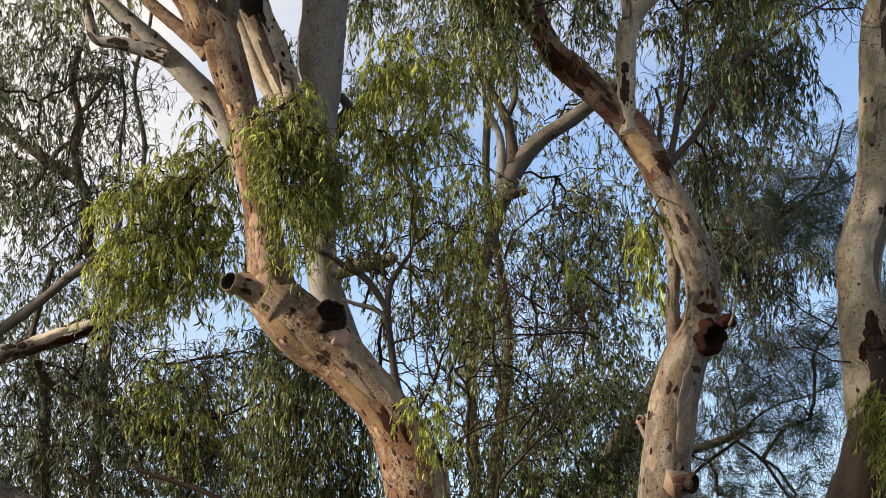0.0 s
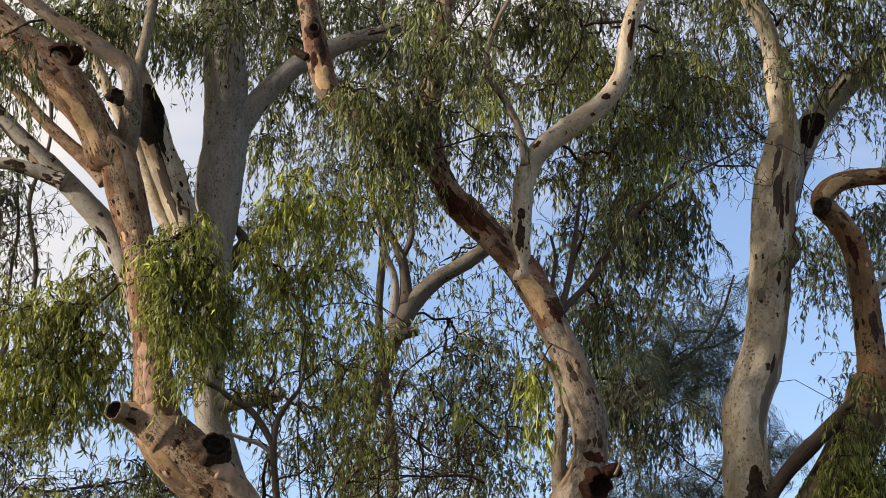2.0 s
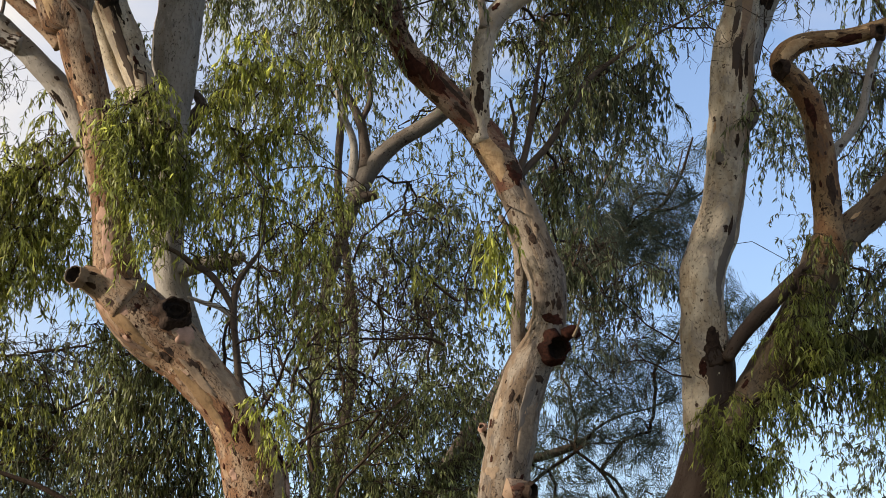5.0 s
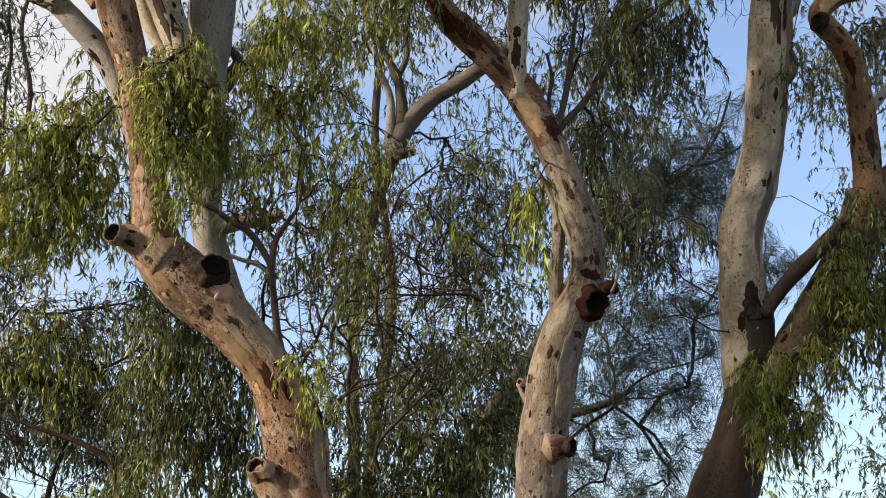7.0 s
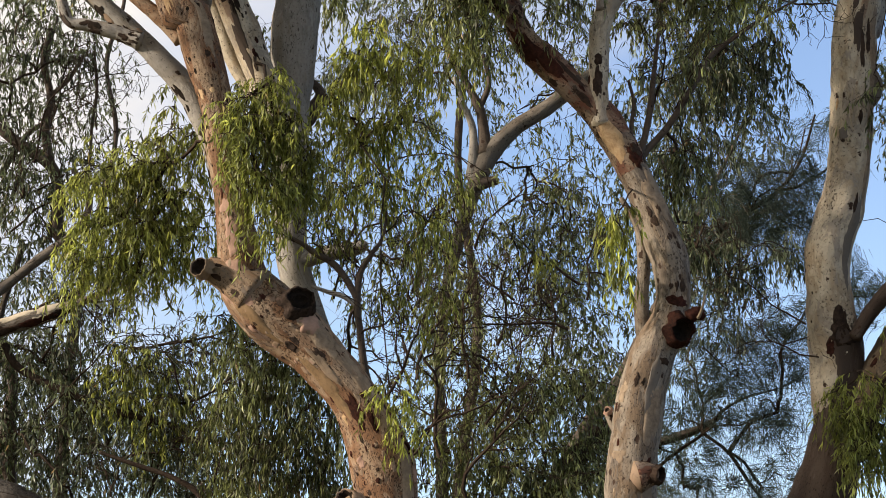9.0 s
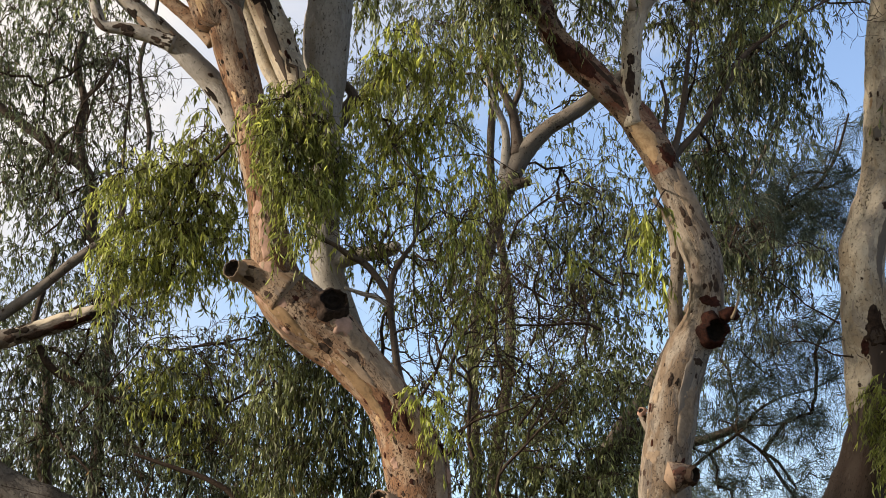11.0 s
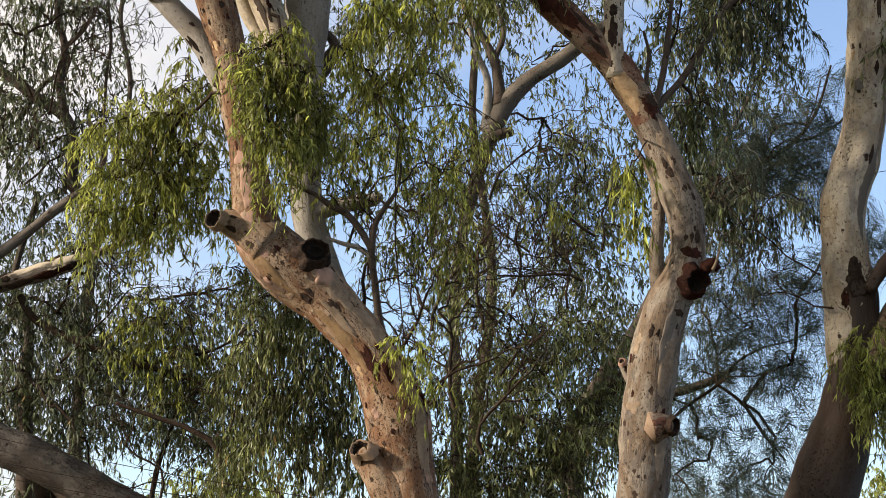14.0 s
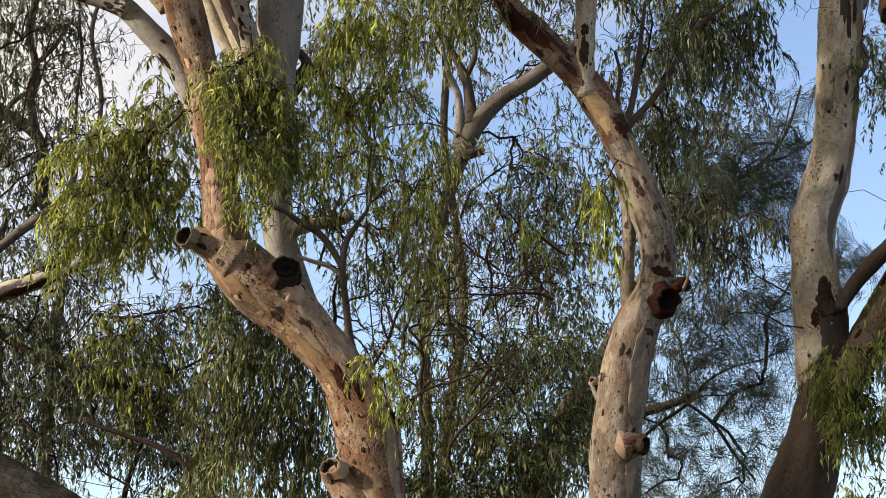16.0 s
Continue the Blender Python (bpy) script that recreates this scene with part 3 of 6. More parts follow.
limb("branch", [(-1.756, 14.9, 6.871, 0.048), (-1.692, 14.9, 7.145, 0.048), (-1.648, 14.9, 7.445, 0.044), (-1.622, 14.9, 7.697, 0.044), (-1.587, 14.9, 7.952, 0.039), (-1.583, 14.9, 8.361, 0.031)], BARK_CREAM, gum, flare=0.3)
limb("branch", [(-1.905, 15.1, 6.171, 0.076), (-2.063, 15.1, 6.313, 0.071), (-2.216, 15.1, 6.431, 0.062), (-2.409, 15.1, 6.598, 0.053), (-2.702, 15.1, 6.886, 0.042), (-3.0, 15.1, 7.16, 0.036), (-3.4, 15.1, 7.6, 0.03)], BARK_TAN, gum, flare=0.3)
grey_limb = limb("branch", [(-1.58, 15.35, 5.001, 0.077), (-1.665, 15.35, 5.333, 0.095), (-1.777, 15.35, 5.595, 0.102), (-1.897, 15.35, 5.81, 0.104), (-2.117, 15.35, 6.049, 0.099), (-2.337, 15.35, 6.265, 0.086), (-2.607, 15.35, 6.506, 0.077), (-2.854, 15.35, 6.749, 0.068), (-3.181, 15.35, 7.116, 0.058), (-3.6, 15.35, 7.55, 0.048), (-4.1, 15.35, 8.1, 0.036)], BARK_GREY, gum, flare=0.1)
grey_fork = limb("branch", [(-2.28, 15.3, 6.187, 0.063), (-2.494, 15.3, 6.262, 0.059), (-2.708, 15.3, 6.317, 0.054), (-2.859, 15.3, 6.339, 0.045), (-2.926, 15.3, 6.461, 0.045), (-2.985, 15.3, 6.705, 0.036)], BARK_GREY, gum, flare=0.3)
stub = limb("branch_stub", [(-1.252, 14.95, 4.035, 0.176), (-1.343, 14.95, 4.101, 0.167), (-1.456, 14.95, 4.168, 0.132), (-1.56, 14.95, 4.212, 0.106), (-1.623, 14.95, 4.229, 0.092)], BARK_PINK, gum, "pinkish grey broken limb stub", flare=0.2)
limb("branch_stub", [(-0.174, 14.95, 1.97, 0.176), (-0.268, 14.95, 2.164, 0.185), (-0.376, 14.95, 2.315, 0.145), (-0.465, 14.95, 2.397, 0.119), (-0.496, 14.95, 2.423, 0.106)], BARK_TAN, gum, "short hollow limb stub")

knot("knot", (-0.868, 14.74, 3.965), (0.34, -1, 0.30), 0.118, trunk, KNOT_GREY, CHAR, 0.74, label="big dark knot with a rotted hollow", rim=0.20, seed=6.0, ring=True)
knot("knot", (-1.673, 14.8, 4.22), (-0.66, -0.74, 0.22), 0.084, gum, BARK_PINK, CHAR, 0.9, depth=0.6, label="hollow end of the broken limb", rim=0.10, seed=7.0)
knot("knot", (-0.315, 14.88, 3.233), (0.62, -0.78, 0.2), 0.085, trunk, KNOT_BARK, CHAR, label="dark torn hollow at the edge", seed=8.0)
knot("knot", (-0.50, 14.80, 2.44), (-0.55, -0.66, 0.50), 0.088, gum, BARK_BLOTCH, CHAR, 0.8, depth=0.6, label="hollow stub end with a pale torn rim", rim=0.20, seed=9.0)
knot("knot", (-0.045, 14.87, 2.821), (0.45, -0.85, 0.1), 0.045, trunk, KNOT_BARK, CHAR, label="small dark scar", seed=10.0)
knot("knot", (-2.326, 14.84, 7.12), (0.05, -1, -0.1), 0.09, trunk, KNOT_BARK, CHAR, 1.0, label="round dark cut scar", seed=11.0)
knot("knot", (-1.852, 14.86, 6.827), (0.35, -0.9, 0.3), 0.05, trunk, DARK_BARK, CHAR, label="black rotted notch", seed=14.0)
bark_patch(trunk, (-0.444, 15, 3.102), -14, 0.36, 0.10, RED_BARK, seed=31, label="dark red torn strip")
bark_patch(trunk, (-0.353, 15, 2.979), 8, 0.22, 0.06, RED_BARK, seed=32)
bark_patch(trunk, (-1.393, 15, 4.132), -20, 0.34, 0.22, PINK_BARK, proud=0.002, seed=33, label="pinkish grey bark sheet")
bark_patch(trunk, (-1.40, 15, 4.10), -25, 0.42, 0.30, PINK_BARK, proud=0.003, seed=178)
bark_patch(trunk, (-1.355, 15, 4.06), -10, 0.07, 0.09, RED_BARK, seed=34, proud=0.01)
bark_patch(trunk, (-1.401, 15, 4.451), -10, 0.36, 0.12, PINK_BARK, seed=35)
bark_patch(trunk, (-0.712, 15, 3.644), 30, 0.5, 0.16, GREY_BARK, seed=36)
bark_patch(trunk, (-0.44, 15, 3.379), 40, 0.5, 0.17, GREY_BARK, seed=37)
bark_patch(trunk, (-0.769, 15, 3.846), 30, 0.17, 0.15, PINK_BARK, proud=0.022, seed=38, label="pinkish healed ridge under the knot")
bark_patch(trunk, (-0.028, 15, 2.497), 45, 0.9, 0.13, GREY_BARK, seed=39)
bark_patch(trunk, (-1.257, 15, 4.088), 5, 0.06, 0.03, RED_BARK, seed=101)
bark_patch(trunk, (-1.44, 15, 4.213), -15, 0.06, 0.025, DARK_BARK, seed=102)
bark_patch(trunk, (-2.097, 15, 6.62), -25, 0.6, 0.15, WOOD, seed=42)
bark_patch(trunk, (-1.779, 15, 6.19), 35, 0.7, 0.11, GREY_BARK, seed=43)

limb("branch", [(-0.264, 15.6, 3.203, 0.041), (-0.371, 15.6, 3.479, 0.034), (-0.429, 15.6, 3.851, 0.03), (-0.457, 15.6, 4.085, 0.03), (-0.435, 15.6, 4.321, 0.025), (-0.345, 15.6, 4.489, 0.021), (-0.254, 15.6, 4.633, 0.014), (-0.225, 15.6, 4.849, 0.009)], BARK_DARK, gum, "thin dark side shoot")
limb("branch", [(-0.453, 15.6, 4.108, 0.028), (-0.555, 15.6, 4.281, 0.028), (-0.67, 15.6, 4.412, 0.028), (-0.802, 15.6, 4.481, 0.025), (-0.898, 15.6, 4.551, 0.021), (-1.017, 15.6, 4.62, 0.014)], BARK_DARK, gum)
limb("branch", [(-0.452, 15.6, 4.047, 0.021), (-0.57, 15.6, 4.13, 0.021), (-0.701, 15.6, 4.166, 0.018), (-0.833, 15.6, 4.211, 0.014)], BARK_GREY, gum)
limb("branch", [(-0.463, 15.7, 4.434, 0.016), (-0.551, 15.7, 4.576, 0.014), (-0.484, 15.7, 4.769, 0.012), (-0.582, 15.7, 4.912, 0.009)], BARK_DARK, gum)

# ---- the straight grey gum behind it ----
grey = tree("gum_tree", (-0.4, 16.8, 0.0), "tall straight grey-barked gum beside the tan one")
limb("trunk", [(-0.067, 16.8, 0.662, 0.272), (-0.141, 16.8, 1.844, 0.198), (-0.275, 16.8, 2.716, 0.153), (-0.555, 16.8, 3.406, 0.143), (-0.859, 16.8, 4.006, 0.143), (-1.055, 16.8, 4.564, 0.148), (-1.106, 16.8, 5.077, 0.153), (-1.119, 16.8, 5.75, 0.163), (-1.116, 16.8, 6.541, 0.208), (-1.088, 16.8, 7.082, 0.208), (-1.104, 16.8, 7.519, 0.208), (-1.162, 16.8, 8.127, 0.193), (-1.222, 16.8, 8.747, 0.178), (-1.298, 16.8, 9.435, 0.148), (-1.348, 16.8, 10.501, 0.099)], BARK_GREY, grey, "pale grey smooth bark", rooted=True)
limb("branch", [(-1.013, 16.8, 7.25, 0.124), (-0.846, 16.8, 7.453, 0.109), (-0.654, 16.8, 7.687, 0.099), (-0.433, 16.8, 7.897, 0.094), (-0.026, 16.8, 8.121, 0.084), (0.388, 16.8, 8.28, 0.069), (0.854, 16.8, 8.553, 0.054)], BARK_GREY, grey, flare=0.3)
dark_limb = limb("branch", [(-1.173, 16.5, 5.62, 0.146), (-1.348, 16.5, 6.177, 0.136), (-1.514, 16.5, 6.585, 0.141), (-1.658, 16.5, 6.947, 0.146), (-1.768, 16.5, 7.26, 0.141), (-1.94, 16.5, 7.627, 0.126), (-2.123, 16.5, 7.997, 0.112), (-2.318, 16.5, 8.481, 0.097), (-2.47, 16.5, 9.033, 0.073)], BARK_PALE, grey, "pale limb, brown on one side, burnt black at the fork")
bark_patch(dark_limb, (-1.721, 16.5, 7.167), 0, 0.55, 0.40, CHAR, seed=44, proud=0.012, label="black burnt hollow")
bark_patch(dark_limb, (-1.66, 16.5, 6.90), -30, 0.42, 0.08, BARK_BLOTCH, seed=45)
bark_patch(dark_limb, (-1.60, 16.5, 6.70), -12, 0.50, 0.06, BARK_BROWN, seed=174)
bark_patch(dark_limb, (-1.52, 16.5, 6.45), -28, 0.55, 0.07, BARK_BROWN, seed=175)
bark_patch(dark_limb, (-1.64, 16.5, 6.92), 12, 0.30, 0.05, CHAR, seed=176)
bark_patch(dark_limb, (-1.60, 16.5, 6.86), -8, 0.26, 0.04, CHAR, seed=177)
flakes(dark_limb, 5.8, 7.4, 40, (CHAR, DARK_BARK, BARK_BLOTCH, RED_BARK), 42, 1.2)
bark_patch(dark_limb, (-1.94, 16.5, 7.627), -20, 0.2, 0.14, CHAR, seed=46)
limb("branch", [(-1.456, 16.7, 6.122, 0.074), (-1.67, 16.7, 6.478, 0.069), (-1.801, 16.7, 6.842, 0.064), (-1.993, 16.7, 7.153, 0.059), (-2.177, 16.7, 7.521, 0.054), (-2.393, 16.7, 7.947, 0.049)], BARK_PALE, grey)
limb("branch_stub", [(-1.084, 16.75, 4.573, 0.084), (-0.911, 16.75, 4.657, 0.079), (-0.736, 16.75, 4.706, 0.076), (-0.581, 16.75, 4.734, 0.070), (-0.48, 16.75, 4.76, 0.060), (-0.42, 16.75, 4.79, 0.045)], BARK_GREY, grey, "short grey-brown limb")
limb("branch", [(-1.079, 17, 5.908, 0.09), (-0.938, 17, 6.075, 0.075), (-0.873, 17, 6.239, 0.05), (-1.066, 17, 6.442, 0.03)], BARK_DARK, grey)

# ---- the crooked cream gum ----
crook = tree("gum_tree", (1.6, 14.6, 0.0), "crooked cream-barked gum with tan flanks and a big knot")
btrunk = limb("trunk", [(1.629, 14.6, 0.032, 0.279), (1.633, 14.6, 1.059, 0.226), (1.635, 14.6, 1.645, 0.211), (1.641, 14.6, 1.974, 0.198), (1.663, 14.6, 2.323, 0.202), (1.686, 14.6, 2.666, 0.198), (1.727, 14.6, 3.011, 0.185), (1.78, 14.6, 3.316, 0.176), (1.878, 14.6, 3.601, 0.172), (1.984, 14.6, 3.845, 0.142), (2.012, 14.6, 4.066, 0.133), (1.992, 14.6, 4.287, 0.142), (1.91, 14.6, 4.509, 0.138), (1.823, 14.6, 4.732, 0.133), (1.727, 14.6, 4.955, 0.125), (1.631, 14.6, 5.17, 0.107), (1.504, 14.6, 5.368, 0.077)], BARK_CREAM, crook, "cream bark with tan flank and grey patches", rooted=True)
bupper = limb("branch", [(1.823, 14.6, 4.732, 0.086), (1.727, 14.6, 4.955, 0.118), (1.622, 14.6, 5.179, 0.133), (1.482, 14.6, 5.404, 0.129), (1.305, 14.6, 5.593, 0.116), (1.03, 14.6, 5.865, 0.116), (0.88, 14.6, 6.006, 0.112), (0.763, 14.6, 6.235, 0.099), (0.696, 14.6, 6.54, 0.09), (0.675, 14.6, 6.828, 0.099), (0.733, 14.6, 7.197, 0.086), (0.768, 14.6, 7.594, 0.069), (0.771, 14.6, 8.096, 0.056), (0.841, 14.6, 8.716, 0.039)], BARK_BLOTCH, crook, "shaded pinkish grey upper limb")
b2 = limb("branch", [(1.464, 14.55, 5.353, 0.073), (1.43, 14.55, 5.582, 0.077), (1.436, 14.55, 5.861, 0.081), (1.458, 14.55, 6.168, 0.09), (1.57, 14.55, 6.412, 0.09), (1.83, 14.55, 6.644, 0.086), (2.08, 14.55, 6.854, 0.081), (2.229, 14.55, 7.108, 0.069), (2.28, 14.55, 7.481, 0.064), (2.37, 14.55, 7.788, 0.064), (2.471, 14.55, 8.073, 0.06), (2.6, 14.55, 8.621, 0.047)], BARK_PALE, crook, "smooth cream upper limb", flare=0.25)
limb("branch", [(1.459, 14.5, 6.27, 0.038), (1.411, 14.5, 6.529, 0.032), (1.294, 14.5, 6.785, 0.03), (1.155, 14.5, 6.993, 0.028), (1.128, 14.5, 7.235, 0.023), (1.211, 14.5, 7.511, 0.021), (1.311, 14.5, 7.741, 0.019), (1.37, 14.5, 8.096, 0.017)], BARK_CREAM, crook, flare=0.5)
limb("branch", [(1.876, 14.8, 3.518, 0.087), (1.807, 14.8, 3.739, 0.065), (1.791, 14.8, 4.007, 0.057), (1.81, 14.8, 4.321, 0.052), (1.767, 14.8, 4.592, 0.035), (1.634, 14.8, 4.817, 0.022)], BARK_CREAM, crook)
limb("branch", [(1.740, 14.7, 5.086, 0.041), (1.837, 14.7, 5.202, 0.031), (1.992, 14.7, 5.377, 0.029), (2.183, 14.7, 5.686, 0.026), (2.341, 14.7, 5.959, 0.021), (2.603, 14.7, 6.175, 0.016), (2.858, 14.7, 6.343, 0.013), (3.162, 14.7, 6.521, 0.008), (3.470, 14.7, 6.759, 0.005)], BARK_DARK, crook, flare=0.3)
limb("branch", [(1.768, 14.65, 5.142, 0.03), (1.818, 14.65, 5.329, 0.028), (1.858, 14.65, 5.563, 0.026), (1.888, 14.65, 5.846, 0.019), (1.923, 14.65, 6.132, 0.013)], BARK_DARK, crook)
limb("branch", [(1.719, 14.7, 5.174, 0.022), (1.706, 14.7, 5.358, 0.019), (1.728, 14.7, 5.569, 0.015), (1.687, 14.7, 5.754, 0.011)], BARK_DARK, crook)
limb("branch_stub", [(1.701, 14.4, 2.601, 0.123), (1.778, 14.4, 2.619, 0.102), (1.846, 14.4, 2.624, 0.076)], BARK_BLOTCH, crook, "short pink-grey cut stub")
limb("branch_stub", [(1.605, 14.75, 2.959, 0.048), (1.548, 14.75, 3.05, 0.035), (1.518, 14.75, 3.119, 0.03)], BARK_CREAM, crook, "small broken stub")

mlimb = limb("branch", [(0.732, 14.55, 6.241, 0.077), (0.471, 14.55, 6.438, 0.077), (0.146, 14.55, 6.631, 0.086), (-0.125, 14.55, 6.805, 0.094), (-0.233, 14.55, 7.112, 0.099), (-0.305, 14.55, 7.4, 0.081), (-0.38, 14.55, 7.74, 0.073), (-0.446, 14.55, 8.235, 0.06), (-0.576, 14.55, 8.838, 0.043)], BARK_BLOTCH, crook, "tan limb with a dark cut end", flare=0.15)
bark_patch(mlimb, (-0.197, 14.55, 6.945), -10, 0.30, 0.14, WOOD, seed=80, label="orange fresh bark")
bark_patch(mlimb, (-0.245, 14.55, 7.16), 15, 0.16, 0.10, DARK_BARK, seed=81)
bark_patch(mlimb, (-0.238, 14.55, 7.039), -25, 0.14, 0.08, RED_BARK, seed=82)
bark_patch(mlimb, (-0.112, 14.55, 6.806), 10, 0.10, 0.08, DARK_BARK, seed=83)
bark_patch(mlimb, (-0.288, 14.55, 7.278), -5, 0.10, 0.12, RED_BARK, seed=84)
knot("knot", (-0.278, 14.43, 7.316), (0.1, -1, 0.1), 0.040, crook, DARK_BARK, CHAR, label="dark round cut end", seed=1.0)
limb("branch_stub", [(-0.323, 14.5, 7.087, 0.034), (-0.406, 14.5, 7.129, 0.028), (-0.471, 14.5, 7.159, 0.021)], DARK_BARK, crook, "dark broken stub")
knot("knot", (2.052, 14.38, 3.708), (0.32, -1, -0.1), 0.088, btrunk, KNOT_BARK, CHAR, 1.0, depth=0.7, label="big red-brown knot with a black hollow", rim=0.24, seed=2.0)
limb("dead_spike", [(2.165, 14.35, 3.80, 0.014), (2.191, 14.35, 3.861, 0.011), (2.211, 14.35, 3.93, 0.009), (2.228, 14.35, 3.99, 0.003)], BARK_OLD, crook, "short bare dead spike")
limb("dead_spike", [(2.103, 14.4, 3.816, 0.055), (2.172, 14.4, 3.86, 0.042), (2.198, 14.4, 3.808, 0.034)], RED_BARK, crook, "red-brown splintered edge")
knot("knot", (1.863, 14.3, 2.617), (0.70, -0.72, -0.05), 0.055, crook, DARK_BARK, CHAR, depth=0.7, label="cut stub end with a dark hole", rim=0.14, seed=3.0)
knot("knot", (1.508, 14.7, 3.132), (-0.4, -0.75, 0.5), 0.024, crook, PINK_BARK, CHAR, label="small stub end with a hole", seed=5.0)
bark_patch(btrunk, (1.768, 14.6, 2.688), 28, 0.18, 0.12, RED_BARK, seed=70)
bark_patch(btrunk, (1.785, 14.6, 2.56), 30, 0.12, 0.10, RED_BARK, seed=71)
bark_patch(btrunk, (2.01, 14.6, 3.907), 8, 0.11, 0.17, RED_BARK, seed=4, label="red-brown torn bark")
bark_patch(bupper, (1.702, 14.6, 5.081), 22, 0.23, 0.12, RED_BARK, proud=0.012, seed=5, label="dark red bark scar")
bark_patch(bupper, (1.711, 14.6, 5.135), 30, 0.12, 0.09, DARK_BARK, seed=6, proud=0.018)
bark_patch(bupper, (1.552, 14.6, 5.246), -28, 0.42, 0.15, WOOD, seed=7, label="tan peeling sheet")
bark_patch(btrunk, (1.841, 14.6, 4.777), 25, 0.5, 0.16, GREY_BARK, seed=8)
bark_patch(btrunk, (1.787, 14.6, 4.632), -18, 0.10, 0.035, DARK_BARK, seed=9)
bark_patch(btrunk, (1.876, 14.6, 4.652), 14, 0.10, 0.04, DARK_BARK, seed=10)
bark_patch(btrunk, (1.822, 14.6, 4.552), -10, 0.09, 0.06, DARK_BARK, seed=11)
bark_patch(btrunk, (2.068, 14.6, 4.058), 25, 0.10, 0.05, DARK_BARK, seed=12)
bark_patch(btrunk, (1.981, 14.6, 4.043), -15, 0.06, 0.035, DARK_BARK, seed=13)
bark_patch(bupper, (1.03, 14.6, 5.851), -12, 0.52, 0.10, RED_BARK, seed=14, label="dark red torn strip")
bark_patch(bupper, (0.854, 14.6, 5.981), -40, 0.30, 0.10, RED_BARK, seed=15)
bark_patch(bupper, (1.181, 14.6, 5.673), 20, 0.30, 0.05, DARK_BARK, seed=16)
bark_patch(bupper, (1.32, 14.6, 5.519), -15, 0.2, 0.05, DARK_BARK, seed=17)
bark_patch(bupper, (0.675, 14.6, 6.828), -15, 0.3, 0.17, PINK_BARK, seed=18, label="pink-orange fresh bark")
bark_patch(btrunk, (1.694, 14.6, 3.367), -25, 0.10, 0.035, DARK_BARK, seed=19)
bark_patch(btrunk, (1.801, 14.6, 3.056), 30, 0.55, 0.14, GREY_BARK, seed=20)
bark_patch(btrunk, (1.733, 14.6, 2.495), 30, 0.6, 0.13, GREY_BARK, seed=21)
bark_patch(btrunk, (1.847, 14.6, 3.535), 30, 0.06, 0.12, DARK_BARK, seed=23)
bark_patch(b2, (1.427, 14.55, 5.674), -5, 0.23, 0.085, DARK_BARK, seed=24, label="dark bark scar")
bark_patch(b2, (1.417, 14.55, 5.874), -10, 0.09, 0.07, DARK_BARK, seed=25)
bark_patch(b2, (2.281, 14.55, 7.432), 20, 0.3, 0.06, RED_BARK, seed=26)
bark_patch(b2, (2.37, 14.55, 7.788), 0, 0.13, 0.10, DARK_BARK, seed=27)
bark_patch(b2, (2.126, 14.55, 6.842), -5, 0.08, 0.07, RED_BARK, seed=28)

# ---- the pale gum with the leaning partner ----
pale = tree("gum_tree", (3.0, 16.2, 0.0), "tall pale gum whose base leans and forks into two trees")
# the shade on the foot is put into its dark brown bark colour
limb("trunk", [(2.743, 16.2, -0.355, 0.453), (2.974, 16.2, 1.105, 0.382), (3.173, 16.2, 1.712, 0.346), (3.307, 16.2, 2.033, 0.329), (3.424, 16.2, 2.421, 0.291), (3.546, 16.2, 2.803, 0.248), (3.615, 16.2, 3.14, 0.224), (3.645, 16.2, 3.429, 0.205), (3.656, 16.2, 3.72, 0.196), (3.666, 16.2, 3.963, 0.177), (3.656, 16.2, 4.183, 0.129)], BARK_BROWN, pale, "brown bark on the leaning foot, shade in its colour", rooted=True)
ftrunk = limb("trunk", [(3.578, 16.2, 3.187, 0.157), (3.591, 16.2, 3.38, 0.191), (3.601, 16.2, 3.622, 0.21), (3.594, 16.2, 4.011, 0.21), (3.565, 16.2, 4.599, 0.2), (3.636, 16.2, 4.901, 0.196), (3.728, 16.2, 5.207, 0.186), (3.791, 16.2, 5.617, 0.186), (3.83, 16.2, 6.136, 0.196), (3.855, 16.2, 6.663, 0.191), (3.925, 16.2, 6.987, 0.172), (3.949, 16.2, 7.366, 0.124), (3.885, 16.2, 7.799, 0.1), (3.83, 16.2, 8.183, 0.091), (3.684, 16.2, 8.48, 0.086), (3.546, 16.2, 8.723, 0.072), (3.43, 16.2, 9.17, 0.057)], BARK_PALE, pale, "pale cream and grey smooth bark, sunlit on one side")
bark_patch(ftrunk, (4.020, 16.2, 7.136), 6, 0.75, 0.11, BARK_BLOTCH, seed=171, label="brown streaked strip below the fork")
bark_patch(ftrunk, (3.958, 16.2, 6.651), 0, 0.5, 0.09, BARK_BROWN, seed=172)
bark_patch(ftrunk, (4.100, 16.2, 6.448), 12, 0.45, 0.05, DARK_BARK, seed=173)
# two brown sheets carry the foot's painted shade up the pale trunk
bark_patch(ftrunk, (3.713, 16.2, 3.672), 32, 0.95, 0.34, BARK_BROWN, seed=1)
bark_patch(ftrunk, (3.657, 16.2, 3.284), 20, 0.6, 0.40, BARK_BROWN, seed=2)
bark_patch(ftrunk, (3.939, 16.2, 6.247), 48, 1.3, 0.12, GREY_BARK, seed=91)
bark_patch(ftrunk, (3.958, 16.2, 5.524), 50, 0.9, 0.11, GREY_BARK, seed=92)
bark_patch(ftrunk, (3.725, 16.2, 4.755), 40, 0.8, 0.10, BARK_ASH, seed=93)
bark_patch(ftrunk, (3.942, 16.2, 6.563), 30, 0.35, 0.05, DARK_BARK, seed=94)
